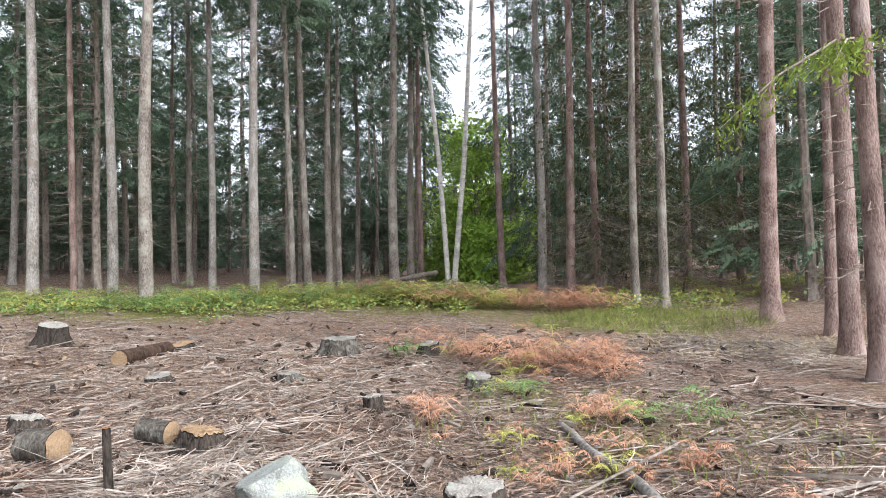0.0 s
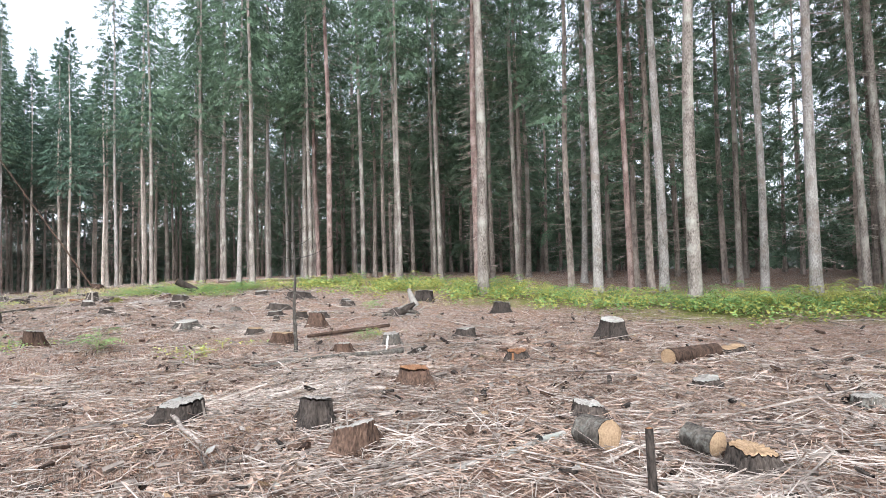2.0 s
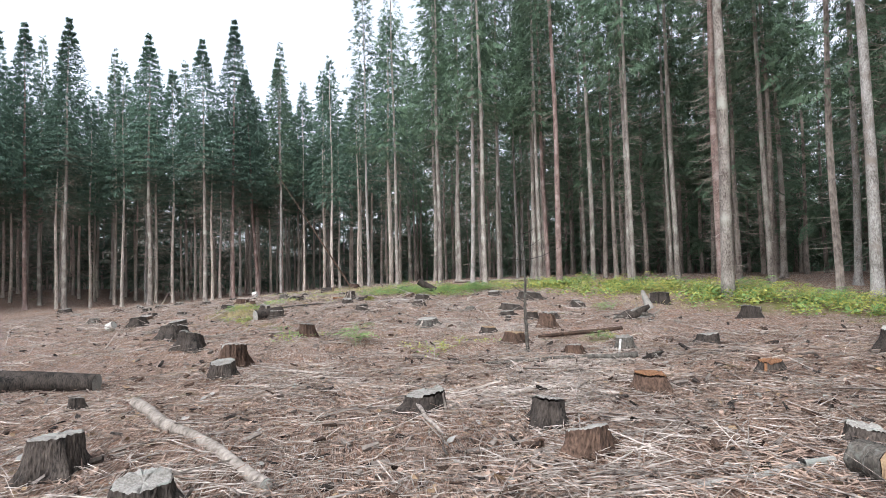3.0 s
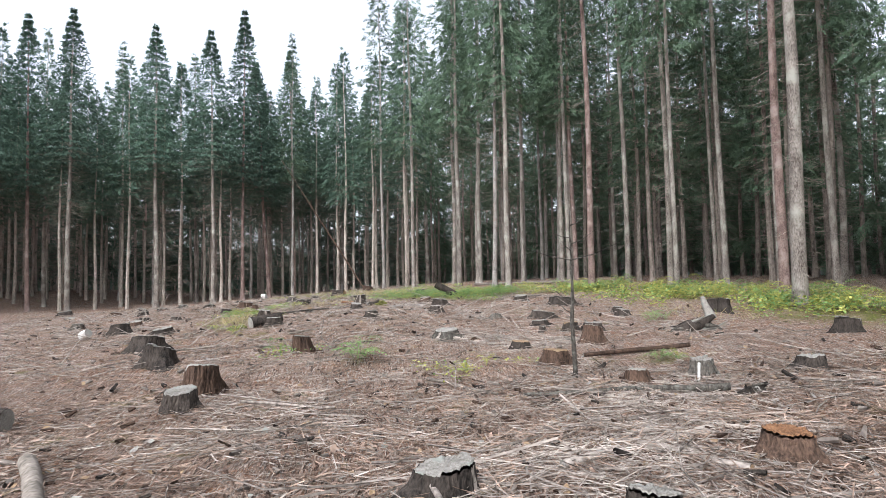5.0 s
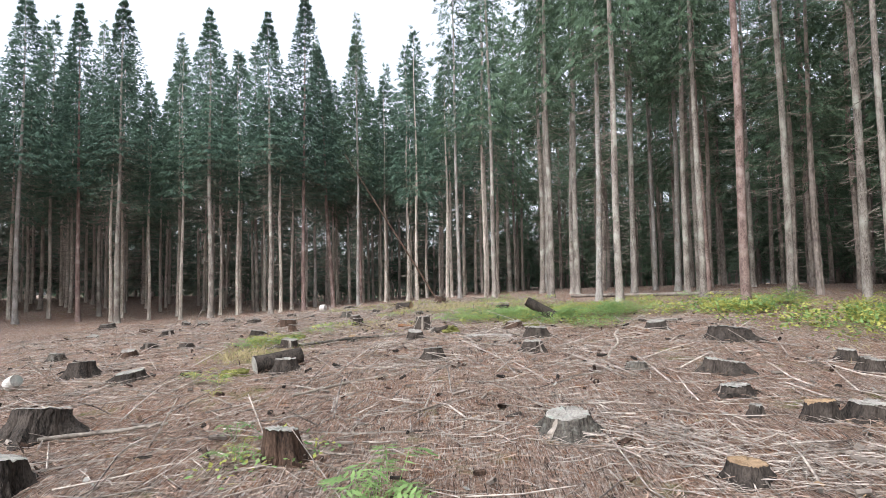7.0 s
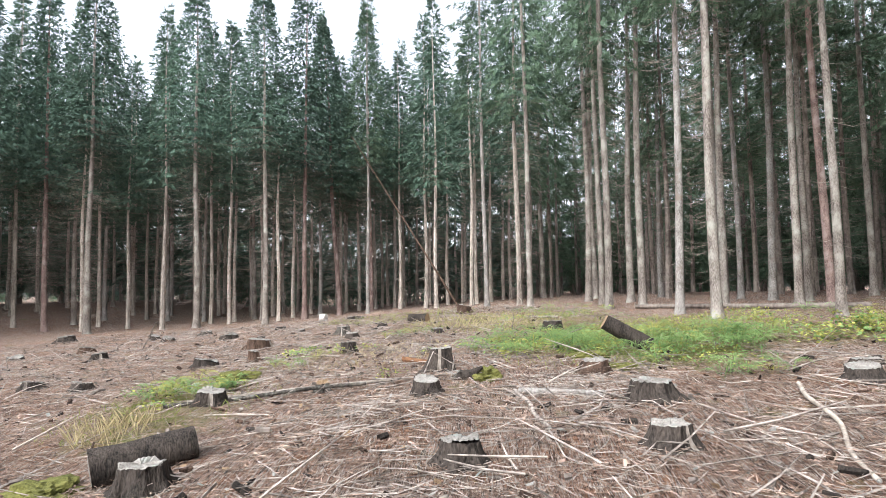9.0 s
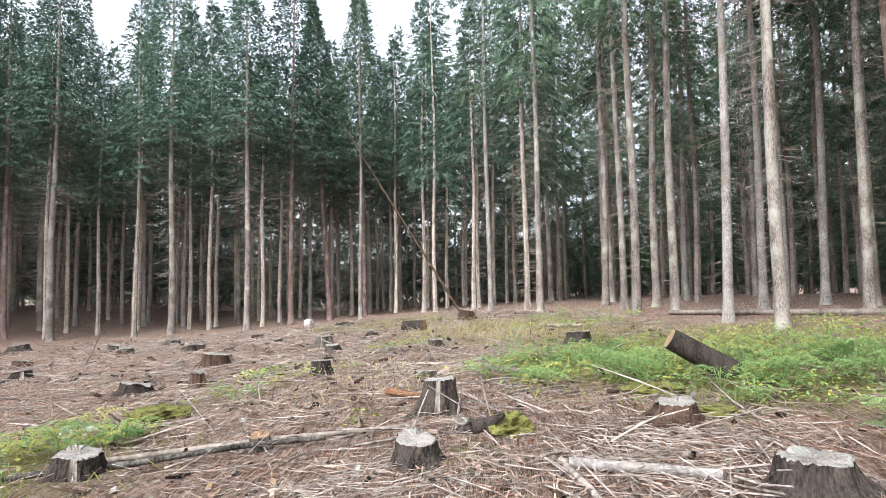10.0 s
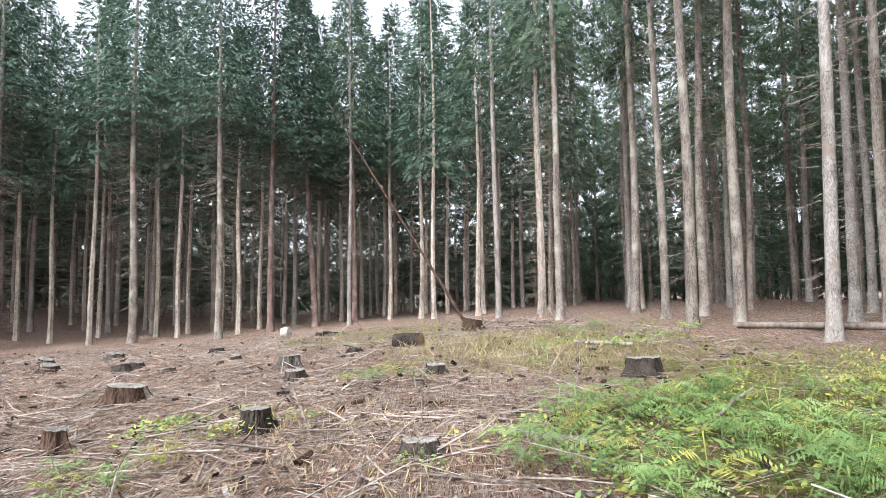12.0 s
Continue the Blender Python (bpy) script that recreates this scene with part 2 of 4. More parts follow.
def ground_z(x, y):
    return base_z(x, y) + 0.10 * noise.noise((x * 0.45, y * 0.45, 3.0)) + 0.055 * noise.noise((x * 1.6, y * 1.6, 7.0)) + 0.03 * noise.noise((x * 3.3, y * 3.3, 1.0))


def inside(x, y, poly=CLEARING):
    hit, j = False, len(poly) - 1
    for i in range(len(poly)):
        (xi, yi), (xj, yj) = poly[i], poly[j]
        if (yi > y) != (yj > y) and x < (xj - xi) * (y - yi) / (yj - yi) + xi:
            hit = not hit
        j = i
    return hit


def cover(x, y):
    g = sum(s * math.exp(-((x - a) ** 2 + (y - b) ** 2) / (r * r)) for a, b, r, s in GREEN)
    return min(1.0, g)


def mesh_of(name, verts, faces, mats, index=None, smooth=False):
    """A mesh from arrays: verts n x 3, faces m x 3 or m x 4, a material index for each face."""
    me = bpy.data.meshes.new(name)
    verts = np.asarray(verts, dtype=np.float32)
    faces = np.asarray(faces, dtype=np.int32)
    k = faces.shape[1]
    me.vertices.add(len(verts))
    me.vertices.foreach_set("co", verts.ravel())
    me.loops.add(faces.size)
    me.loops.foreach_set("vertex_index", faces.ravel())
    me.polygons.add(len(faces))
    me.polygons.foreach_set("loop_start", np.arange(0, faces.size, k, dtype=np.int32))
    me.polygons.foreach_set("material_index", np.zeros(len(faces), dtype=np.int32) if index is None else np.asarray(index, dtype=np.int32))
    me.polygons.foreach_set("use_smooth", np.full(len(faces), smooth, dtype=bool))
    for m in mats:
        me.materials.append(m)
    me.update(calc_edges=True)
    return me


def part(name, data, parent, label=""):
    ob = new(name, data)
    ob.parent = parent
    return tagged(ob, label) if label else ob


class Soup:
    """Collects quads as arrays."""

    def __init__(self):
        self.v, self.f, self.m, self.n = [], [], [], 0

    def add(self, v, f, mat=0):
        v, f = np.asarray(v, dtype=np.float32), np.asarray(f, dtype=np.int32)
        self.v.append(v)
        self.f.append(f + self.n)
        self.m.append(np.full(len(f), mat, dtype=np.int32))
        self.n += len(v)

    def tube(self, pts, radii, sides=6, mat=0, cap=False):
        """A round tube along the points; with quads only."""
        pts = [Vector(p) for p in pts]
        ring = []
        for i, p in enumerate(pts):
            d = (pts[min(i + 1, len(pts) - 1)] - pts[max(i - 1, 0)]).normalized()
            a = d.cross(Vector((0, 0, 1)) if abs(d.z) < 0.9 else Vector((1, 0, 0))).normalized()
            b = d.cross(a)
            for k in range(sides):
                w = 2 * math.pi * k / sides
                ring.append(p + (a * math.cos(w) + b * math.sin(w)) * radii[i])
        f = []
        for i in range(len(pts) - 1):
            for k in range(sides):
                q = (k + 1) % sides
                f.append((i * sides + k, i * sides + q, (i + 1) * sides + q, (i + 1) * sides + k))
        if cap:
            for i in (0, len(pts) - 1):
                ring.append(pts[i])
                c = len(ring) - 1
                for k in range(0, sides, 2):
                    f.append((c, i * sides + k, i * sides + (k + 1) % sides, i * sides + (k + 2) % sides))
        self.add(ring, f, mat)

    def arrays(self):
        return np.concatenate(self.v), np.concatenate(self.f), np.concatenate(self.m)

    def mesh(self, name, mats, smooth=False):
        v, f, m = self.arrays()
        return mesh_of(name, v, f, mats, m, smooth)


# ---- ground ----


def axis(lo, hi, step, far):
    core = list(np.arange(lo, hi + step / 2, step))
    out, s, x = [], step * 1.5, hi
    while x < far:
        x += s
        s *= 1.35
        out.append(x)
    low, s, x = [], step * 1.5, lo
    while x > -far:
        x -= s
        s *= 1.35
        low.append(x)
    return low[::-1] + core + out


def build_ground():
    xs, ys = axis(-50, 5, 0.2, 900), axis(-14, 20, 0.2, 900)
    v = [(x, y, ground_z(x, y)) for y in ys for x in xs]
    nx = len(xs)
    i, j = np.meshgrid(np.arange(nx - 1), np.arange(len(ys) - 1))
    a = (j * nx + i).ravel()
    me = mesh_of("ground", v, np.stack([a, a + 1, a + nx + 1, a + nx], 1), [FLOOR], None, True)
    at = me.attributes.new("cover", "FLOAT", "POINT")
    at.data.foreach_set("value", np.array([cover(p[0], p[1]) for p in v], dtype=np.float32))
    tagged(new("ground", me), "uneven brown forest floor strewn with dead spruce needles", "ground", kind="structure")


build_ground()

# ---- spruce trees ----


def spruce_arrays(rnd, height, crown, reach, radius, sprays, dead, sides, spread=1.0, flare=1.5, low=1.5, twiggy=False, droop=0.35, lean=False):
    """Trunk, dead branches and crown of one spruce as three Soups."""
    trunk, twigs, green = Soup(), Soup(), Soup()
    hs = [-0.25, 0.0, 0.15, 0.45, 1.0, 2.2, 4, 6.5, 9, 12, 15, 18, height - 2, height]
    hs = [h for h in hs[:-2] if h < height - 3] + hs[-2:]
    wob = rnd.uniform(0, 6)
    centre = lambda h: Vector((0.05 * math.sin(h * 0.5 + wob), 0.05 * math.cos(h * 0.37 + wob), h))
    pts, rad = [], []
    for h in hs:
        pts.append(centre(h))
        rad.append(max(0.012, radius * (1 - 0.93 * max(h, 0) / height) * (1 + (flare - 1) * math.exp(-max(h, 0) / 0.22))))
    trunk.tube(pts, rad, sides)
    # bare dead branches below the crown
    for _ in range(dead):
        h = rnd.uniform(low, crown + 1.5)
        a = rnd.uniform(0, 6.283)
        length = spread * rnd.uniform(0.25, 1.0) * (0.5 + 1.1 * min(1, h / crown))
        d = Vector((math.cos(a), math.sin(a), 0))
        r0 = radius * (1 - 0.93 * h / height) * 0.9
        p = centre(h) + d * r0
        sag = rnd.uniform(0.05, 0.6)
        q = p + d * length * 0.5 + Vector((0, 0, -sag * length * 0.5))
        e = p + d * length + Vector((rnd.uniform(-0.1, 0.1), rnd.uniform(-0.1, 0.1), -sag * length * 0.6 + 0.10 * length))
        thick = rnd.uniform(0.008, 0.016) * (0.7 if lean else 0.62)
        if lean:
            twigs.tube([p, e], [thick, thick * 0.4], 3)
        else:
            twigs.tube([p, q, e], [thick, thick * 0.7, thick * 0.25], 3)
        if twiggy and length > 0.5:
            for s in (-1, 1):
                side = Vector((-d.y, d.x, 0)) * s
                b = p.lerp(q, rnd.uniform(0.5, 1.0))
                twigs.tube([b, b + (d * 0.7 + side * 0.6) * length * 0.4 + Vector((0, 0, -0.08))], [0.005, 0.002], 3)
    # living crown: whorls of drooping boughs made of narrow hanging sprays
    v, n_done = [], 0
    size = math.sqrt((height - crown) * reach / max(sprays, 1)) * 4.0
    while n_done < sprays:
        u = rnd.random() ** 1.1
        h = crown + (height - 0.15 - crown) * u
        h = round(h / 0.5) * 0.5 + rnd.gauss(0, 0.08)
        full = reach * (1 - u) ** 1.05 * (0.5 + 0.5 * min(1, (h - crown) / 2.5 + 0.2)) + 0.10
        k = int(h / 0.5 + 0.5) * 8 + rnd.randrange(8)
        a = (k * 2.399 + wob) % 6.283 + rnd.gauss(0, 0.08)
        bough = full * (0.74 + 0.42 * ((k * 0.618 + wob) % 1))
        d = Vector((math.cos(a), math.sin(a), 0))
        e = Vector((-d.y, d.x, 0))
        for _ in range(6):
            s = rnd.uniform(0.02, 1) ** 0.6
            lat = rnd.gauss(0, 0.15 * bough * (1.15 - s * 0.6) + 0.03)
            base = Vector((0, 0, h)) + d * bough * s + e * lat + Vector((0, 0, -droop * bough * s * s + 0.16 * bough * s ** 4 - 0.3 * abs(lat)))
            w = d * rnd.uniform(0.3, 1.1) + e * (rnd.gauss(0, 0.35) + (1.2 if lat > 0 else -1.2) * min(1, abs(lat) * 4)) + Vector((0, 0, -rnd.uniform(0.1, 1.5) + 1.3 * u * u))
            w = w.normalized() * size * rnd.uniform(0.6, 1.4) * (0.72 + 0.28 * (1 - u))
            x = w.cross(Vector((rnd.gauss(0, 1), rnd.gauss(0, 1), rnd.gauss(0, 1)))).normalized() * w.length * (rnd.uniform(0.10, 0.19) if lean else rnd.uniform(0.13, 0.25))
            v += [base, base + w * 0.4 + x, base + w, base + w * 0.4 - x]
            n_done += 1
    green.add(v, np.arange(len(v)).reshape(-1, 4))
    return trunk, twigs, green


def spruce(name, seed, bark, leaf, label, twig=None, **shape):
    rnd = random.Random(seed)
    trunk, twigs, green = spruce_arrays(rnd, **shape)
    root = new(name)
    part("trunk", trunk.mesh("trunk", [bark], True), root, "rough straight trunk")
    tagged(part("dead_brush", twigs.mesh("dead_brush", [twig or DEAD_GREY]), root, "bare dead grey branches"), kind="stuff")
    part("crown", green.mesh("crown", [leaf]), root, "drooping green needle boughs")
    return tagged(root, label, "tree")


EDGE = "tall spruce at the clearing's edge with bare lower trunk"
TALL = [spruce("spruce_tree", 11 + i, bark, NEEDLE, EDGE, twig=DEAD_MID, height=25.5 + i % 3, crown=9.5 + 1.1 * i, reach=2.4, radius=0.2, sprays=2300, dead=140, sides=14, low=0.8, twiggy=True)
        for i, bark in enumerate((BARK, BARK_PALE, BARK, BARK_RED))]
WEST = [spruce("spruce_tree", 41 + i, (BARK, BARK_PALE, BARK_RED)[i], NEEDLE_BLUE, "full-crowned spruce with tiers of dead lower branches", twig=DEAD_MID, height=23.2, crown=11.5 - i * 1.0, reach=3.5, radius=0.2, sprays=12000, dead=420, sides=10, spread=1.9, low=1.8)
        for i in range(3)]
SLIM = [spruce("spruce_tree", 71 + i, (BARK, BARK_PALE)[i], NEEDLE, "slender spruce standing among other trunks", twig=DEAD_MID, height=23.0, crown=9.5 + i, reach=2.1, radius=0.15, sprays=3600, dead=150, sides=10, spread=0.9, low=1.5)
        for i in range(2)]
BROWN = [spruce("spruce_tree", 91, BARK_RED, NEEDLE_OLIVE, "half-dead spruce hung with brown drooping branches", twig=DEAD_GREY, height=19.0, crown=1.4, reach=2.7, radius=0.15, sprays=5200, dead=240, sides=10, spread=2.0, low=0.5, droop=0.55)]
used = set()


def plant(kinds, x, y, r, ref, turn, height=1.0, lean=(0, 0)):
    """Sets one tree at x, y with trunk radius r; the first use of each kind takes the model itself."""
    src = kinds[int(abs(x * 7.3 + y * 3.1)) % len(kinds)]
    k = r / ref
    m = Matrix.Translation((x, y, ground_z(x, y) - 0.02)) @ Euler((radians(lean[0]), radians(lean[1]), turn)).to_matrix().to_4x4() @ Matrix.Diagonal((1, 1, 1, 1))
    if src in used:
        ob = copy_thing(src, m)
    else:
        used.add(src)
        ob = src
        ob.matrix_basis = m
    ob.scale = (1, 1, height)
    for c in ob.children:
        if c.name.startswith("trunk"):
            c.scale = (k, k, 1)
    ob["group"] = "spruces round the clearing"
    return ob


# x, y, trunk radius
NORTH_EDGE = [(-21.5, 19.2, 0.15), (-15.8, 14.8, 0.18), (-15.5, 15.9, 0.12), (-14.0, 15.8, 0.17), (-12.3, 15.1, 0.21), (-15.7, 21.9, 0.13), (-12.4, 18.5, 0.14), (-10.4, 17.7, 0.18), (-10.3, 20.1, 0.13), (-10.0, 20.7, 0.16),
              (-10.2, 23.1, 0.16), (-10.1, 23.8, 0.14), (-7.4, 22.9, 0.21), (-7.4, 25.3, 0.17), (-7.0, 25.4, 0.14), (-3.5, 25.0, 0.16), (-1.6, 20.9, 0.17), (-0.6, 19.3, 0.15), (1.2, 18.0, 0.12), (1.9, 17.1, 0.13)]
EAST_CORNER = [(3.35, 8.5, 0.125), (3.65, 10.1, 0.14), (3.65, 14.0, 0.18), (4.1, 12.1, 0.1)]
NORTH_WEST_EDGE = [(-18.6, 12.1, 0.23), (-21.7, 13.7, 0.19), (-29.4, 10.1, 0.18), (-33.9, 7.3, 0.175), (-36.1, 7.0, 0.16), (-39.6, 5.5, 0.17), (-40.0, 6.8, 0.17), (-46.4, 3.2, 0.17), (-51.1, 1.1, 0.16), (-43.4, 6.0, 0.16), (-37.5, 8.9, 0.15),
                   (-36.0, 11.5, 0.16), (-31.3, 6.7, 0.0), (-26.1, 12.3, 0.12), (-28.5, 13.3, 0.16), (-26.9, 14.8, 0.15), (-23.9, 17.3, 0.15), (-23.7, 15.0, 0.16), (-31.5, 12.6, 0.16), (-29.9, 16.1, 0.12)]
INNER_NORTH = [(-61.5, 5.3, 0.2), (-52.0, 7.0, 0.15), (-49.8, 6.9, 0.15), (-49.8, 13.7, 0.14), (-48.2, 9.9, 0.14), (-47.7, 6.2, 0.17), (-43.7, 7.3, 0.16), (-41.6, 11.1, 0.12), (-40.7, 12.0, 0.15), (-40.3, 15.4, 0.13), (-39.6, 9.5, 0.14), (-38.3, 12.0, 0.12),
               (-36.8, 10.9, 0.14), (-33.2, 10.2, 0.13), (-27.9, 20.9, 0.16)]
WEST_EDGE = [(-67.6, -3.0, 0.2), (-59.1, -6.8, 0.17), (-55.1, -10.4, 0.16), (-52.9, -12.1, 0.18), (-53.1, -16.5, 0.21), (-51.1, -22.1, 0.2), (-52.0, -25.3, 0.17), (-48.9, -27.5, 0.18)]
WEST_INNER = [(-62.7, -23.0, 0.17), (-61.3, -11.0, 0.15), (-60.1, -15.5, 0.16), (-59.5, -21.6, 0.15), (-59.4, -18.8, 0.15), (-58.6, -25.7, 0.16), (-57.8, -31.9, 0.17), (-56.3, -6.5, 0.13), (-56.0, -26.2, 0.16)]
HALF_DEAD = [(0.2, 21.0, 0.14), (1.6, 22.2, 0.16), (2.9, 20.4, 0.13), (5.2, 24.0, 0.15)]
planted = []
rnd = random.Random(5)
for kinds, ref, spots in ((TALL, 0.215, NORTH_EDGE), (TALL[3:], 0.2, EAST_CORNER), (TALL, 0.235, NORTH_WEST_EDGE), (SLIM, 0.15, INNER_NORTH), (WEST, 0.2, WEST_EDGE), (SLIM, 0.15, WEST_INNER), (BROWN, 0.15, HALF_DEAD)):
    for x, y, r in spots:
        if r > 0:
            plant(kinds, x, y, r, ref, rnd.uniform(0, 6.28), rnd.uniform(0.94, 1.05), (rnd.gauss(0, 0.5), rnd.gauss(0, 0.5)))
            planted.append((x, y))
leaner = plant(WEST, -57.5, -8.7, 0.18, 0.2, 1.0, 0.9, (0, -4))
planted.append((-57.5, -8.7))


def build_woods():
    """The uncounted trees of the deep forest, behind those of the edge."""
    rnd = random.Random(99)
    kinds = []
    for i in range(12):
        group = i // 4
        k = spruce_arrays(random.Random(200 + i), height=(25, 21.5, 22)[group], crown=((5.5, 7, 8, 9.5), (8, 9.5, 11, 10), (1.0, 1.6, 2.4, 3.5))[group][i % 4], reach=(2.2, 2.7, 2.6)[group], radius=0.14, sprays=(1000, 2100, 420)[group], dead=(80, 170, 30)[group], sides=6, spread=1.5, low=0.8, lean=True)
        kinds.append([s.arrays() for s in k])
    V, F, M, n, count = [], [], [], 0, 0
    taken = list(planted)
    for _ in range(9000):
        x, y = rnd.uniform(-86, 20), rnd.uniform(-50, 46)
        if inside(x, y) or (inside(x, y - 1.2) and y > 0) or inside(x + 1.0, y):
            continue
        if y < -34 and x > -42 or x > 16:
            continue
        if x > 2 and y < 16:
            continue
        a = math.degrees(math.atan2(-x, y))
        if 8.0 < a < 14.8 and y > 0:
            continue
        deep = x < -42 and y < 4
        if not deep and y > 50:
            continue
        gap = 1.7 if deep and x > -66 else 2.1
        if any((x - p) ** 2 + (y - q) ** 2 < gap * gap for p, q in taken):
            continue
        taken.append((x, y))
        count += 1
        if count > 540:
            break
        back = not any(inside(x + 19 * math.cos(w), y + 19 * math.sin(w)) for w in (0, -0.8, -1.6, 0.8, -2.4)) or (x > -3 and y > 18)
        kind = kinds[(8 if back else 4 if deep else 0) + rnd.randrange(4)]
        turn, s = rnd.uniform(0, 6.28), rnd.uniform(0.74, 1.04)
        c, d, z = math.cos(turn), math.sin(turn), base_z(x, y) - 0.1
        for mat, (v, f, m) in enumerate(kind):
            w = np.stack([(v[:, 0] * c - v[:, 1] * d) + x, (v[:, 0] * d + v[:, 1] * c) + y, v[:, 2] * s + z], 1)
            V.append(w)
            F.append(f + n)
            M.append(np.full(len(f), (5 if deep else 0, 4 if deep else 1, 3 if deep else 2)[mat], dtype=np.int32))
            n += len(v)
    # young spruces close the view at the back of the forest
    thicket = [[q.arrays() for q in spruce_arrays(random.Random(260 + i), height=9.5 + i, crown=0.3, reach=3.0, radius=0.1, sprays=300, dead=4, sides=5, lean=True)] for i in range(3)]
    for i in range(210):
        x, y = (rnd.uniform(-104, -87), rnd.uniform(-62, 34)) if i < 120 else (rnd.uniform(-90, 22), rnd.uniform(46, 58))
        if y > 0 and 8.5 < math.degrees(math.atan2(-x, y)) < 14.5:
            continue
        for mat, (v, f, m) in enumerate(thicket[i % 3]):
            V.append(v + np.array((x, y, base_z(x, y) - 0.1)))
            F.append(f + n)
            M.append(np.full(len(f), (0, 1, 2)[mat], dtype=np.int32))
            n += len(v)
    # these lighter twigs and barks stand in for light and haze between trunks
    me = mesh_of("far_woods", np.concatenate(V), np.concatenate(F), [BARK_FAR, DEAD_MID, NEEDLE, NEEDLE_DEEP, DEAD_MID, BARK_BRIGHTENED], np.concatenate(M))
    tagged(new("far_woods", me), "dense dark spruce forest behind the clearing", "forest", kind="stuff")


build_woods()

# ---- stumps ----


def stump(x, y, r, h, seed, top=None, name="tree_stump", label="weathered spruce stump with dark bark on the litter", bark=None):
    """A sawn stump: furrowed bark with separate root buttresses, an uneven rim, a saw step and cracks in the top."""
    rnd = random.Random(seed)
    n, hs = 60, (-0.2, 0.0, 0.06, 0.15, 0.3, 0.5, 0.75, 0.93, 1.0)
    ph = [rnd.uniform(0, 6.28) for _ in range(3)]
    roots = []
    a = rnd.uniform(0, 6.28)
    for _ in range(rnd.randint(4, 6)):
        roots.append((a, rnd.uniform(0.4, 1.2), rnd.uniform(0.26, 0.46)))
        a += rnd.uniform(0.8, 1.7)
    ridge, level = [], 0.0
    for k in range(n):
        level = 0.35 * level + rnd.gauss(0, 0.042)
        ridge.append(level)
    tilt = (rnd.gauss(0, 0.05), rnd.gauss(0, 0.05))
    bare, width = rnd.uniform(0, 6.28), rnd.choice((0, 0, 0, 0.15, 0.3))
    chip, depth = rnd.uniform(0, 6.28), rnd.choice((0.0, 0.0, 0.12, 0.22))
    off = lambda a, b: abs((a - b + math.pi) % (2 * math.pi) - math.pi)
    v, f, m = [], [], []
    for i, t in enumerate(hs):
        for k in range(n):
            a = 2 * math.pi * k / n
            fl = math.exp(-max(t, 0) * 2.7)
            lobe = max(p * math.exp(-(off(a, b) / w) ** 2) for b, p, w in roots)
            rr = r * (0.93 + 0.06 * math.sin(2 * a + ph[1]) + 0.04 * math.sin(5 * a + ph[2]) + 0.25 * fl + fl * lobe) * (1 + rnd.gauss(0, 0.02) + ridge[k] * (0.5 + fl))
            if off(a, bare) < width * 0.5 and t > 0.05:
                rr *= 0.95
            z = h * t + (r * (tilt[0] * math.cos(a) + tilt[1] * math.sin(a)) * 2 * t if i > 3 else 0) - (0.04 * fl * lobe if i < 4 else 0)
            if t > 0.7:
                z += rnd.gauss(0, 0.006) - h * depth * math.exp(-(off(a, chip) / 0.35) ** 2) * (t - 0.7) / 0.3
            v.append((rr * math.cos(a), rr * math.sin(a), z))
    for i in range(len(hs) - 1):
        for k in range(n):
            q = (k + 1) % n
            f.append((i * n + k, i * n + q, (i + 1) * n + q, (i + 1) * n + k))
            m.append(1 if off(2 * math.pi * (k + 0.5) / n, bare) < width * 0.5 and i > 1 else 0)
    root = new(name)
    root.location = (x, y, ground_z(x, y) - 0.015)
    root.rotation_euler = (rnd.gauss(0, 0.03), rnd.gauss(0, 0.03), 0)
    bark = bark or (STUMP, STUMP, STUMP_GREY, STUMP, STUMP_BROWN, STUMP)[rnd.randrange(6)]
    part("bark", mesh_of("bark", v, f, [bark, DEAD_MID if top is None else top], m, False), root, "dark furrowed bark with root flare")
    base = (len(hs) - 1) * n
    w, step = [], rnd.choice((0.0, 0.0, 0.018, 0.03))
    for share, dz in ((0.985, -0.006), (0.93, 0.008), (0.62, 0.004), (0.3, 0.002)):
        for k in range(n):
            p = v[base + k]
            crack = -0.012 if k % 17 == seed % 17 and share > 0.5 else 0
            w.append((p[0] * share, p[1] * share, p[2] * (0.25 + 0.75 * share) + h * 0.75 * (1 - share) + dz + crack + (step if math.cos(2 * math.pi * k / n - chip) * share > 0.25 else 0)))
    w.append((0, 0, h))
    g = [(i * n + k, i * n + (k + 1) % n, (i + 1) * n + (k + 1) % n, (i + 1) * n + k) for i in range(3) for k in range(n)]
    g += [(4 * n, 3 * n + k, 3 * n + (k + 1) % n, 3 * n + (k + 2) % n) for k in range(0, n, 2)]
    part("cut_face", mesh_of("cut_face", w, g, [top or WOOD_GREY], None, False), root, "sawn top of weathered wood")
    return tagged(root, label, "stump", "stumps in the clearing")


NEAR_STUMPS = [(-9.3, 9.1, 0.24, 0.36), (-7.7, 1.2, 0.22, 0.23), (-6.78, 2.43, 0.18, 0.27), (-7.0, 9.5, 0.2, 0.12), (-6.3, -2.3, 0.22, 0.33), (-5.8, 2.5, 0.2, 0.22), (-5.5, 7.0, 0.17, 0.1), (-5.3, 4.9, 0.16, 0.14), (-5.2, -1.2, 0.22, 0.23),
               (-4.0, 9.4, 0.28, 0.3), (-3.9, 7.5, 0.15, 0.1), (-3.4, 4.9, 0.17, 0.2), (-2.6, 9.8, 0.18, 0.18), (-2.3, 6.3, 0.1, 0.16), (-1.6, 10.2, 0.19, 0.19), (-1.4, 7.7, 0.16, 0.16), (-0.75, 3.95, 0.2, 0.2)]
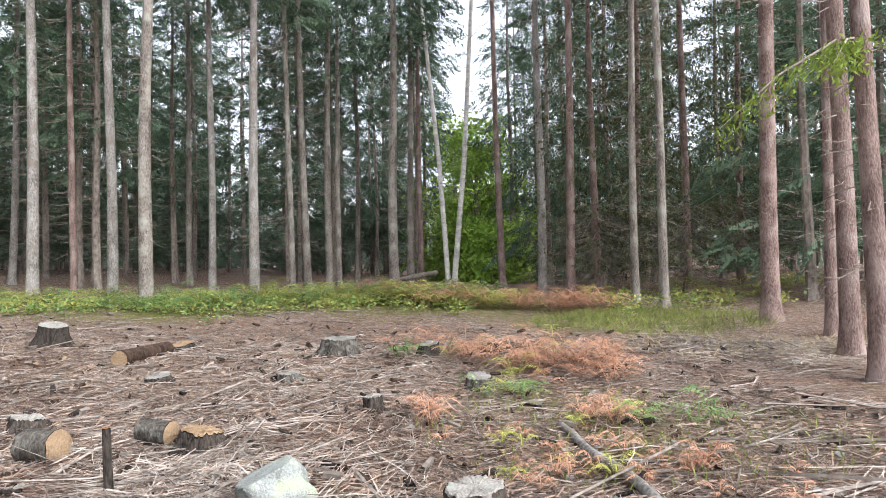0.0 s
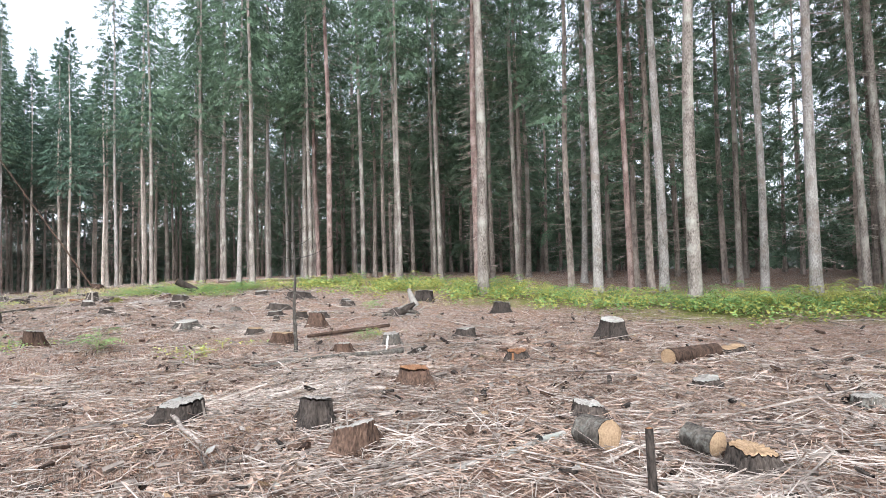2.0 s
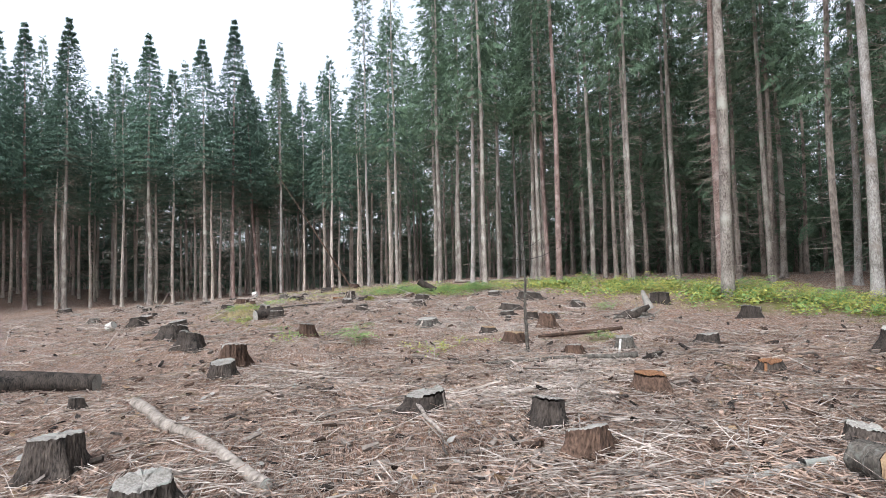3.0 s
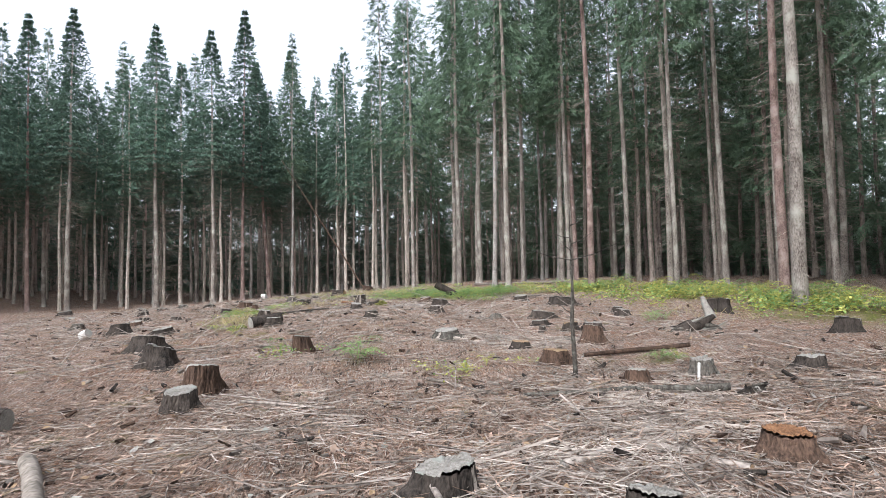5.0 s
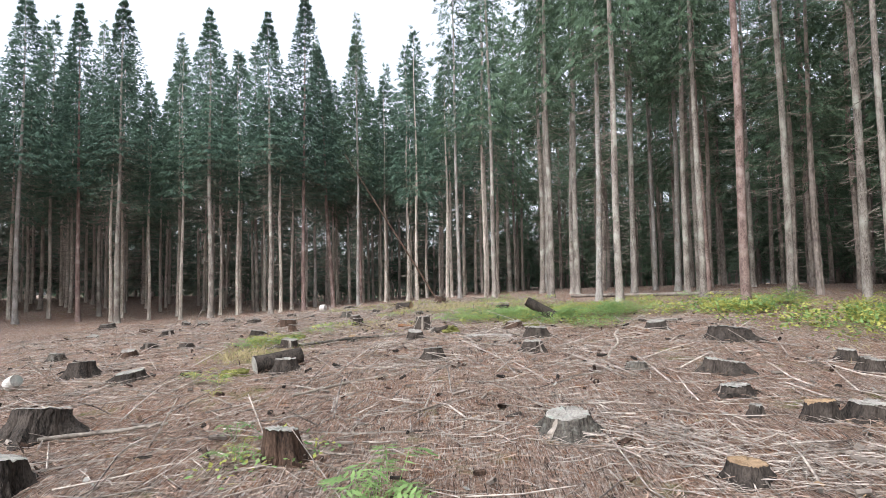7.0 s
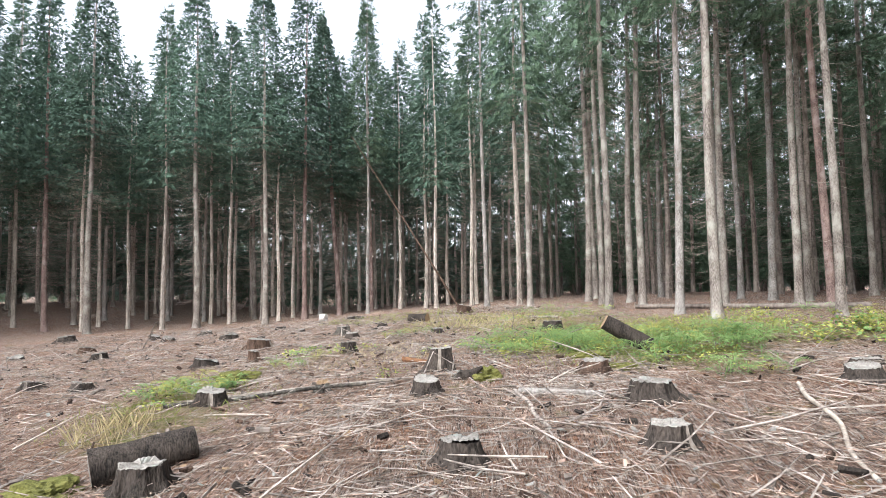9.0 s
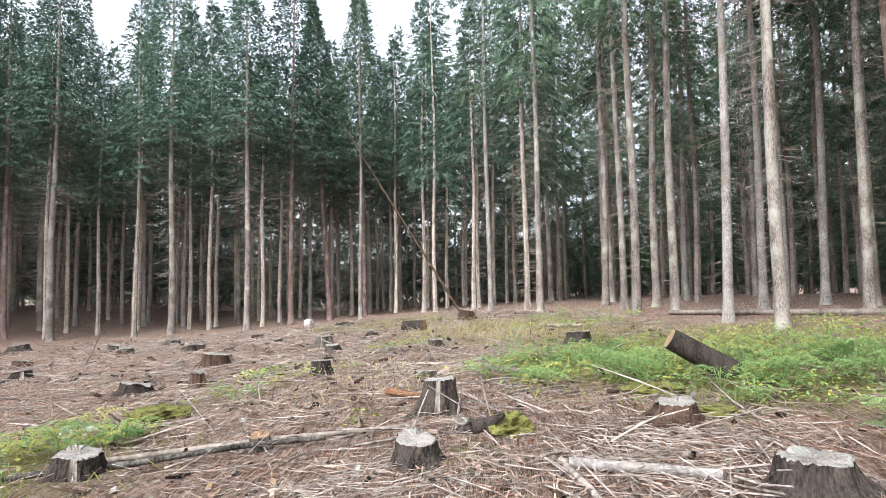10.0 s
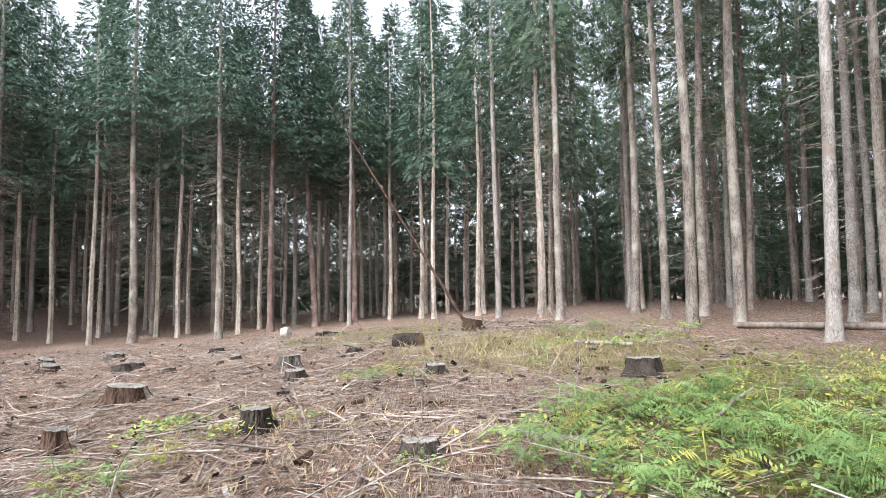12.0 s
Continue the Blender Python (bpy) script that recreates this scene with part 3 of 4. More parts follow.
MIDDLE_STUMPS = [(-17.2, 4.5, 0.07, 0.14), (-16.8, 2.2, 0.25, 0.19), (-16.8, 5.6, 0.19, 0.17), (-16.3, -0.9, 0.17, 0.36), (-15.7, -3.6, 0.29, 0.36), (-15.4, 3.57, 0.16, 0.17), (-16.9, 5.08, 0.16, 0.24), (-18.2, 4.7, 0.19, 0.12), (-20.3, 4.0, 0.17, 0.12), (-15.1, 5.0, 0.19, 0.32), (-14.3, 9.9, 0.22, 0.28), (-13.65, 3.8, 0.2, 0.23),
                 (-13.15, -2.1, 0.25, 0.44), (-12.0, 7.4, 0.21, 0.21), (-12.1, 5.65, 0.18, 0.27), (-12.05, -2.1, 0.22, 0.3), (-12.0, 4.57, 0.16, 0.24), (-9.5, -3.5, 0.09, 0.17), (-17.9, -4.6, 0.33, 0.34), (-19.5, 7.4, 0.17, 0.22), (-19.7, 5.2, 0.28, 0.18),
                 (-20.6, 7.7, 0.15, 0.19), (-21.8, -2.4, 0.22, 0.26), (-22.2, 0.48, 0.2, 0.22), (-22.2, -5.7, 0.26, 0.17), (-22.4, 2.48, 0.19, 0.2), (-19.0, 9.9, 0.3, 0.3)]
BACK_STUMPS = [(-23.2, -7.3, 0.27, 0.33), (-23.1, 6.8, 0.4, 0.25), (-24.9, 5.8, 0.22, 0.19), (-24.0, 2.76, 0.25, 0.24), (-25.96, -1.8, 0.1, 0.15), (-25.3, -3.3, 0.2, 0.22), (-26.0, 6.5, 0.2, 0.14), (-30.7, -5.8, 0.26, 0.2),
               (-25.1, -0.1, 0.19, 0.2), (-26.6, -10.1, 0.19, 0.22), (-26.0, 2.45, 0.19, 0.18), (-27.0, -8.3, 0.18, 0.16), (-28.2, -7.2, 0.18, 0.16), (-26.9, 0.0, 0.18, 0.38), (-28.6, -8.5, 0.2, 0.14), (-29.7, -0.4, 0.17, 0.12),
               (-30.8, -4.7, 0.13, 0.27), (-31.2, -2.5, 0.19, 0.27), (-33.6, 2.7, 0.27, 0.28), (-34.0, -5.7, 0.3, 0.3)]
FAR_STUMPS = [(-35.1, -0.6, 0.18, 0.14), (-35.5, -3.3, 0.18, 0.17), (-36.5, -15.0, 0.24, 0.15), (-37.5, -4.0, 0.21, 0.3), (-37.6, -13.2, 0.25, 0.2), (-44.1, 0.0, 0.3, 0.4), (-46.5, -20.1, 0.28, 0.23), (-47.0, -5.7, 0.23, 0.21), (-43, -8, 0.22, 0.2), (-41, -12, 0.24, 0.22), (-39.5, -9, 0.2, 0.2), (-34, -10.5, 0.22, 0.2),
              (-43.4, -11.5, 0.22, 0.22), (-43.8, -14.1, 0.24, 0.21), (-40.2, -11.5, 0.18, 0.14), (-38.6, -7.3, 0.14, 0.14), (-40.0, -8.9, 0.17, 0.18), (-40.0, -6.2, 0.13, 0.13), (-39.9, -3.0, 0.16, 0.15), (-47.5, -5.4, 0.22, 0.20), (-26.6, -10.1, 0.19, 0.19), (-26.6, -8.1, 0.19, 0.19), (-45.9, -19.7, 0.37, 0.30)]
for i, (x, y, r, h) in enumerate(NEAR_STUMPS + MIDDLE_STUMPS + BACK_STUMPS + FAR_STUMPS):
    fresh = (x, y) in ((-13.65, 3.8), (-15.4, 3.57), (-7.0, 9.5), (-25.96, -1.8), (-16.9, 5.08), (-3.4, 4.9))
    stump(x, y, r, h, 300 + i, WOOD_TAN if fresh else None)

# ---- logs, boughs and the boulder ----


def log(name, p, q, r0, r1, bark, wood, label, seed=1, sides=14, bend=0.03, lift=(0.0, 0.0), category="log"):
    """A log between two places of the plan, resting on the ground; lift raises its ends."""
    rnd = random.Random(seed)
    a = Vector((p[0], p[1], ground_z(*p) + r0 * 0.85 + lift[0]))
    b = Vector((q[0], q[1], ground_z(*q) + r1 * 0.85 + lift[1]))
    d = (b - a).normalized()
    s = d.cross(Vector((0, 0, 1))).normalized()
    up = s.cross(d)
    n = max(3, int((b - a).length / 0.25))
    sp, rings, f = Soup(), [], []
    for i in range(n + 1):
        t = i / n
        c = a.lerp(b, t) + (s * math.sin(2.6 * math.pi * t + seed) + up * 0.3 * math.sin(5 * t + seed)) * bend * math.sin(math.pi * t)
        r = r0 + (r1 - r0) * t
        for k in range(sides):
            w = 2 * math.pi * k / sides
            rings.append(c + (s * math.cos(w) + up * math.sin(w)) * r * (1 + rnd.gauss(0, 0.035)))
    f = [(i * sides + k, i * sides + (k + 1) % sides, (i + 1) * sides + (k + 1) % sides, (i + 1) * sides + k) for i in range(n) for k in range(sides)]
    root = new(name)
    root.location = a
    part("bark", mesh_of("bark", [v - a for v in rings], f, [bark], None, True), root)
    for i, c in ((0, a - d * 0.004), (n, b + d * 0.004)):
        ends = [rings[i * sides + k] * 0.97 + c * 0.03 + (c - a if i == 0 else c - b) for k in range(sides)] + [c + (d * (0.01 if i else -0.01))]
        g = [(sides, k, (k + 1) % sides, (k + 2) % sides) for k in range(0, sides, 2)]
        part("cut_end", mesh_of("cut_end", [v - a for v in ends], g, [wood]), root, "sawn end with pale wood")
    return tagged(root, label, category)


log("short_log", (-4.54, 4.18), (-4.22, 4.18), 0.14, 0.135, STUMP_GREY, WOOD_TAN, "short sawn log section with tan cut face", 2, lift=(0.0, 0.0))
log("short_log", (-4.05, 4.93), (-3.75, 4.93), 0.115, 0.115, STUMP_GREY, WOOD_TAN, "short sawn log section lying among sticks", 3)
log("rotten_log", (-6.75, 7.75), (-6.9, 9.0), 0.13, 0.12, STUMP_BROWN, WOOD_TAN, "rotting log piece with brown hollow end", 4)
log("dead_pole", (-9.31, -2.65), (-5.5, -0.35), 0.085, 0.055, DEAD_MID, WOOD_GREY, "long barkless grey pole on the ground", 5, 10, 0.05)
log("dark_log", (-11.45, -5.5), (-11.2, -3.9), 0.17, 0.15, STUMP, WOOD_GREY, "dark bark-covered log lying on litter", 6)
log("dark_log", (-10.6, -6.4), (-11.4, -4.9), 0.15, 0.15, STUMP, WOOD_TAN, "dark log with a pale sawn end", 16)
log("bough", (-13.4, 1.5), (-11.9, 2.4), 0.03, 0.02, DEAD_GREY, WOOD_GREY, "thin fallen bough on the litter", 8, 8, 0.04)
log("dark_log", (-22.2, -3.15), (-22.75, -2.35), 0.2, 0.18, STUMP, WOOD_GREY, "thick dark log section beside a stump", 9)
log("bough", (-4.6, 2.9), (-4.85, 4.2), 0.03, 0.035, WOOD_GREY, WOOD_GREY, "weathered bough lying beside log sections", 10, 8, 0.03)
log("bough", (-0.3, 5.9), (0.45, 4.0), 0.035, 0.045, BARK_PALE, WOOD_GREY, "peeling pale bough among withered bracken", 11, 10, 0.04)
log("long_pole", (-25.6, -4.6), (-26.3, 0.2), 0.035, 0.025, DEAD_GREY, WOOD_GREY, "long grey pole across the litter", 12, 8, 0.05)
log("pale_pole", (-24.6, 4.8), (-21.4, 3.8), 0.03, 0.02, DEAD, WOOD_GREY, "bent pale pole on the litter", 13, 8, 0.08)
log("lying_trunk", (-38.9, 6.3), (-35.0, 12.1), 0.07, 0.1, BARK_FAR, WOOD_GREY, "thin fallen trunk along the forest edge", 14, 8)
log("mossy_log", (-30.2, 0.2), (-29.4, 1.4), 0.05, 0.05, DEAD_GREY, WOOD_GREY, "grey birch log piece among ferns", 15, 8)
log("fallen_log", (-40.2, -2.0), (-39.9, -1.3), 0.2, 0.2, STUMP, WOOD_TAN, "stout log with a pale round end", 19)
log("pale_block", (-48.4, -7.6), (-48.3, -7.3), 0.2, 0.19, BIRCH, BIRCH, "pale sawn block of wood", 20, lift=(0.1, 0.1))
log("slim_log", (-8.9, 4.0), (-8.0, 2.2), 0.05, 0.04, STICK, WOOD_GREY, "pale slim log on tangled sticks", 21, 8, 0.04)
log("fallen_log", (-8.6, 22.6), (-5.8, 23.4), 0.07, 0.11, DEAD_GREY, WOOD_GREY, "grey fallen trunk among the bracken", 23, 10, 0.05, (0.1, 0.6))
log("tilted_log", (-27.9, 3.8), (-27.95, 3.0), 0.16, 0.145, STUMP, WOOD_TAN, "tilted log with a splintered tan end", 24, 16, 0.02, (-0.1, 0.42))
log("leaning_trunk", (-47.7, -0.2), (-52.6, -6.8), 0.065, 0.025, STUMP_BROWN, WOOD_GREY, "dead trunk leaning against the forest edge", 25, 10, 0.02, (-0.1, 10.8))
log("thin_pole", (-37.2, -11.0), (-36.6, -10.2), 0.025, 0.02, BARK_FAR, WOOD_GREY, "thin dark stick poking out of the ground", 32, 6, 0.02, (-0.05, 0.9))
log("pale_pole", (-24.9, 1.15), (-22.9, 1.4), 0.03, 0.02, STICK, WOOD_GREY, "pale peeled pole on the litter", 33, 8, 0.04)
log("pale_pole", (-7.9, 1.0), (-6.6, 1.25), 0.028, 0.02, STICK, WOOD_GREY, "pale peeled pole leaning by a stump", 34, 8, 0.03, (0.15, 0.0))
log("slim_log", (-7.6, 3.6), (-8.5, 3.0), 0.045, 0.035, STICK, WOOD_TAN, "pale slim log on tangled sticks", 35, 8, 0.03)
log("thin_pole", (-29.6, 2.0), (-30.5, 3.0), 0.02, 0.015, STICK, WOOD_GREY, "thin pale branch caught among ferns", 36, 6, 0.03, (0.0, 0.25))
for k, (x, y, r, h) in enumerate(((-8.0, 4.2, 0.2, 0.22), (-8.7, 6.4, 0.17, 0.18))):
    stump(x, y, r, h, 700 + k, WOOD_RED, "rotten_stump", "rotten stump with crumbling orange wood")
log("upright_post", (-3.42, 3.82), (-3.46, 3.84), 0.035, 0.03, STUMP, WOOD_RED, "broken upright branch stuck in the ground", 26, 8, 0.0, (-0.05, 0.42))


log("slim_log", (-14.1, 4.45), (-13.9, 6.4), 0.04, 0.045, STUMP_BROWN, WOOD_GREY, "slim brown log beside a stump", 7, 8)
log("long_pole", (-11.5, 2.7), (-10.75, 5.3), 0.03, 0.05, STUMP_GREY, WOOD_GREY, "long grey pole across tangled sticks", 37, 10, 0.06, (0.0, 0.08))
log("wooden_lath", (-11.55, 5.3), (-11.75, 5.42), 0.022, 0.022, BIRCH, BIRCH, "pale peeled lath leaning on a stump", 38, 6, 0.0, (0.0, 0.2))
log("bough", (-12.2, -1.3), (-11.5, 0.1), 0.022, 0.016, STICK, WOOD_TAN, "pale bough across the twigs", 39, 8, 0.03, (0.05, 0.03))
log("bough", (-17.4, -4.3), (-18.1, -3.0), 0.03, 0.02, DEAD_GREY, WOOD_GREY, "grey bough beside a low stump", 40, 8, 0.05, (0.04, 0.06))
log("bough", (-21.2, 0.4), (-19.3, -1.6), 0.025, 0.02, DEAD_GREY, WOOD_GREY, "long grey bough across the litter", 41, 8, 0.07, (0.02, 0.05))
log("long_pole", (-25.25, -4.0), (-25.9, -1.1), 0.035, 0.025, STUMP_GREY, WOOD_GREY, "grey pole lying over the brash", 42, 8, 0.06, (0.02, 0.05))
log("birch_log", (-24.75, 1.2), (-24.3, 2.25), 0.045, 0.04, BARK_PALE, WOOD_GREY, "pale weathered log piece among grasses", 43, 10, 0.02)
log("pale_block", (-27.35, -4.85), (-27.2, -4.6), 0.07, 0.07, BIRCH, BIRCH, "pale sawn log piece beside ferns", 44, 10, 0.01)
log("pale_block", (-27.2, -4.42), (-27.05, -4.25), 0.10, 0.09, BIRCH, WOOD_TAN, "pale sawn log piece beside ferns", 45, 10, 0.01)
log("pale_block", (-21.4, -7.6), (-21.3, -7.4), 0.14, 0.12, BIRCH, WOOD_GREY, "pale split block of wood on the litter", 46, 10, 0.01, (0.0, 0.1))
log("rotten_log", (-27.8, -0.75), (-27.4, -0.1), 0.05, 0.03, WOOD_RED, WOOD_RED, "broken orange-brown rotten branch", 47, 8, 0.06, (0.05, 0.0))


log("pale_pole", (-37.7, 2.3), (-36.2, 3.2), 0.05, 0.04, STICK, WOOD_TAN, "pale peeled pole on the open slope", 48, 8, 0.03, (0.05, 0.05))


def root_snag(x, y, seed, spread, label):
    """An upturned, weathered root plate: a thick twisted butt with broken roots round it."""
    rnd = random.Random(seed)
    root = new("root_snag")
    root.location = (x, y, ground_z(x, y))
    butt = Soup()
    butt.tube([(-0.1, -0.5, 0.0), (0.04, -0.15, 0.12), (-0.05, 0.12, 0.16), (0.06, 0.42, 0.36)], [0.07, 0.15, 0.13, 0.05], 12, cap=True)
    part("butt", butt.mesh("butt", [STUMP], True), root, "twisted grey butt with torn fibres")
    for k in range(11):
        a, l = rnd.uniform(0, 6.28), rnd.uniform(0.35, 0.8)
        d = Vector((math.cos(a) * 0.6, math.sin(a), 0))
        b = Vector((0, rnd.uniform(-0.3, 0.2), rnd.uniform(0.08, 0.25)))
        t = Soup()
        t.tube([b, b + d * l * 0.5 + Vector((0, 0, rnd.uniform(-0.05, 0.12))), b + d * l + Vector((0, 0, rnd.uniform(-0.25, 0.2)))], [rnd.uniform(0.04, 0.07), 0.03, 0.008], 7)
        part("root", t.mesh("root", [(STUMP_GREY, STUMP, WOOD_GREY)[k % 3]], True), root)
    root.scale = (spread, spread, min(1, spread))
    return tagged(root, label, "root")


root_snag(-16.2, 7.75, 81, 1.0, "weathered grey root plate with broken roots")
root_snag(-10.45, 5.45, 82, 0.4, "short pale torn root end in the brash")
root_snag(-25.75, 0.5, 83, 0.5, "mossy rotten root mound beside a stump")
log("broken_snag", (-17.3, 8.75), (-17.35, 8.55), 0.13, 0.05, WOOD_GREY, WOOD_TAN, "broken standing snag with splintered pale wood", 84, 10, 0.03, (-0.05, 0.55))


def cushions():
    """Low cushions of moss."""
    for x, y, r, h in ((-22.0, -3.45, 0.3, 0.12), (-27.3, 2.6, 0.3, 0.1), (-28.3, -4.1, 0.4, 0.16), (-25.9, 0.75, 0.25, 0.16), (-26.3, 2.9, 0.25, 0.08)):
        bm = bmesh.new()
        bmesh.ops.create_icosphere(bm, subdivisions=4, radius=1.0)
        for v in bm.verts:
            k = 1 + 0.45 * noise.noise(v.co * 1.3 + Vector((x, y, 0))) + 0.4 * noise.noise(v.co * 4 + Vector((x, y, 3))) + 0.2 * noise.noise(v.co * 11 + Vector((x, y, 5)))
            v.co = Vector((v.co.x * r * k, v.co.y * r * k, v.co.z * h * k))
        me = bpy.data.meshes.new("moss_cushion")
        bm.to_mesh(me)
        bm.free()
        me.materials.append(MOSS)
        ob = new("moss_cushion", me)
        ob.location = (x, y, ground_z(x, y) - 0.01)
        tagged(ob, "low yellow-green moss cushion on the litter", "moss", "moss cushions")


cushions()


def boulder():
    rnd = random.Random(8)
    bm = bmesh.new()
    bmesh.ops.create_icosphere(bm, subdivisions=4, radius=1.0)
    for v in bm.verts:
        c = v.co.copy()
        k = 0.5 * noise.noise(c * 1.1) + 0.12 * noise.noise(c * 4)
        v.co = Vector((c.x * 0.26, c.y * 0.18, c.z * 0.28)) * (1 + k)
        v.co.z = min(v.co.z, 0.16 + 0.45 * v.co.x)
    me = bpy.data.meshes.new("boulder")
    bm.to_mesh(me)
    bm.free()
    me.materials.append(ROCK)
    for p in me.polygons:
        p.use_smooth = True
    ob = new("boulder", me)
    ob.location = (-2.17, 3.97, ground_z(-2.17, 3.97) + 0.06)
    ob.rotation_euler = (0, 0, 0.4)
    tagged(ob, "grey lichened boulder half sunk in the litter", "rock")


boulder()


def birches():
    for seed, tip, r in ((1, (-1.5, -0.7, 20), 0.11), (2, (1.6, 0.0, 20), 0.12)):
        s, t = Soup(), Soup()
        rnd = random.Random(seed)
        pts = [Vector((0, 0, -0.2)), Vector(tip) * 0.03, Vector(tip) * 0.25 + Vector((0.1, 0, 0)), Vector(tip) * 0.6, Vector(tip)]
        s.tube(pts, [r * 1.3, r, r * 0.85, r * 0.6, 0.03], 12)
        for _ in range(24):
            b = Vector(tip) * rnd.uniform(0.1, 0.9)
            a = rnd.uniform(0, 6.28)
            t.tube([b, b + Vector((math.cos(a), math.sin(a), rnd.uniform(-0.3, 0.6))) * rnd.uniform(0.3, 1.3)], [0.012, 0.003], 3)
        root = new("bare_tree")
        x, y = -5.75 + 0.2 * seed, 24.3
        root.location = (x, y, ground_z(x, y))
        part("trunk", s.mesh("trunk", [BIRCH], True), root)
        tagged(part("branches", t.mesh("branches", [DEAD]), root), kind="stuff")
        tagged(root, "slanting pale bare trunk in a forked pair", "tree", "forked pair")


birches()


def sapling():
    s = Soup()
    rnd = random.Random(4)
    pts = [Vector((0.03 * math.sin(h * 3), 0.02 * math.cos(h * 4), h)) for h in (-0.1, 0, 0.4, 0.9, 1.4, 1.9, 2.35, 2.7)]
    s.tube(pts, [0.045, 0.04, 0.036, 0.031, 0.024, 0.017, 0.010, 0.003], 8)
    root = new("bare_sapling")
    root.location = (-12.43, 3.73, ground_z(-12.43, 3.73))
    part("stem", s.mesh("stem", [STUMP_GREY], True), root)
    for h, a, l, up in ((1.85, 1.2, 0.75, 0.35), (1.85, 4.4, 0.7, 0.3), (1.7, 2.7, 0.4, 0.3), (2.1, 0.9, 0.4, 0.5), (2.2, 4.0, 0.3, 0.3), (1.2, 4.9, 0.3, 0.6), (1.0, 4.7, 0.25, 0.9), (2.4, 1.5, 0.25, 0.5), (0.8, 1.3, 0.15, 0.3), (2.0, 5.6, 0.5, 0.4)):
        t = Soup()
        b = Vector((0, 0, h))
        d = Vector((math.cos(a), math.sin(a), 0))
        t.tube([b, b + d * l * 0.5 + Vector((0, 0, up * l * 0.35)), b + d * l + Vector((0, 0, up * l))], [0.010, 0.007, 0.003], 4)
        part("branch", t.mesh("branch", [STUMP_GREY]), root)
    tagged(root, "thin bare dead sapling standing among stumps", "sapling")


sapling()

# ---- ferns, grass, leaves ----


def frond(s, base, yaw, length, rise, rnd, mat=0, pairs=11):
    d = Vector((math.cos(yaw), math.sin(yaw), 0))
    side = Vector((-d.y, d.x, 0))
    pt = lambda t: base + d * length * t * (0.55 + 0.35 * t) + Vector((0, 0, length * rise * (2.1 * t - 1.7 * t * t)))
    v = []
    for i in range(1, pairs + 1):
        t = 0.2 + 0.8 * i / (pairs + 0.5)
        p, q = pt(t), pt(min(1, t + 0.06))
        w = length * 0.25 * math.sin(math.pi * min(1, (1.08 - t) * 1.0)) * rnd.uniform(0.8, 1.15)
        for sg in (-1, 1):
            tip = p + side * sg * w + d * w * 0.35 + Vector((0, 0, -w * rnd.uniform(0.05, 0.4)))
            m = p.lerp(tip, 0.45)
            f = d * length * 0.28 / pairs
            v += [p, m - f, tip, m + f]
    v += [base, pt(0.5) + side * 0.006, pt(1.0), pt(0.5) - side * 0.006]
    s.add(v, np.arange(len(v)).reshape(-1, 4), mat)


def fern_plant(s, x, y, size, rnd, mat=0, count=7, pairs=10):
    b = Vector((x, y, ground_z(x, y) - 0.01))
    a0 = rnd.uniform(0, 6.28)
    for k in range(count):
        frond(s, b, a0 + 6.283 * k / count + rnd.gauss(0, 0.2), size * rnd.uniform(0.7, 1.15), rnd.uniform(0.7, 1.35), rnd, mat, pairs)


def fern_patch(name, label, spots, mats, seed, pairs=9):
    """spots: x, y, radius, plants, size, share of the second material."""
    rnd = random.Random(seed)
    s = Soup()
    for cx, cy, rad, count, size, share in spots:
        for _ in range(count):
            a, r = rnd.uniform(0, 6.283), rad * math.sqrt(rnd.random())
            x, y = cx + r * math.cos(a), cy + r * math.sin(a) * 0.75
            fern_plant(s, x, y, size * rnd.uniform(0.6, 1.2), rnd, 1 if rnd.random() < share else 0, rnd.randint(4, 7), pairs)
    tagged(new(name, s.mesh(name, mats)), label, "ferns", kind="stuff")


fern_patch("fern_patch", "lush green ferns in the middle of the clearing", [(-29.4, 1.8, 1.9, 66, 0.42, 0.22), (-27.6, 3.3, 1.2, 22, 0.34, 0.2), (-28.4, 4.9, 1.5, 44, 0.46, 0.10), (-30.6, 3.4, 1.5, 30, 0.36, 0.4), (-29.2, 6.2, 0.9, 18, 0.45, 0.1), (-31.0, 5.6, 1.4, 16, 0.45, 0.4), (-25.3, 4.6, 0.8, 8, 0.4, 0.3)], [FERN, FERN_YELLOW], 21, 14)
fern_patch("fern_patch", "small green ferns beside scattered stumps", [(-26.6, -4.2, 1.0, 26, 0.38, 0.2), (-29.2, -3.2, 1.0, 10, 0.35, 0.3), (-14.9, 0.3, 0.15, 3, 0.62, 0.0), (-16.4, -1.6, 0.5, 3, 0.4, 0.2), (-20.5, -3.5, 1.0, 6, 0.35, 0.4), (-14.0, 2.2, 0.6, 3, 0.3, 0.8), (-13.4, 5.7, 0.4, 5, 0.25, 0.2), (-2.8, 9.4, 0.3, 4, 0.35, 0.0), (-0.9, 7.3, 0.5, 6, 0.35, 0.1), (0.8, 6.2, 0.5, 4, 0.35, 0.0), (-17.6, 7.5, 0.6, 5, 0.35, 0.0), (-34.5, -1.2, 1.2, 10, 0.35, 0.3), (-41, 3.5, 2.0, 14, 0.4, 0.1)], [FERN, FERN_YELLOW], 22)
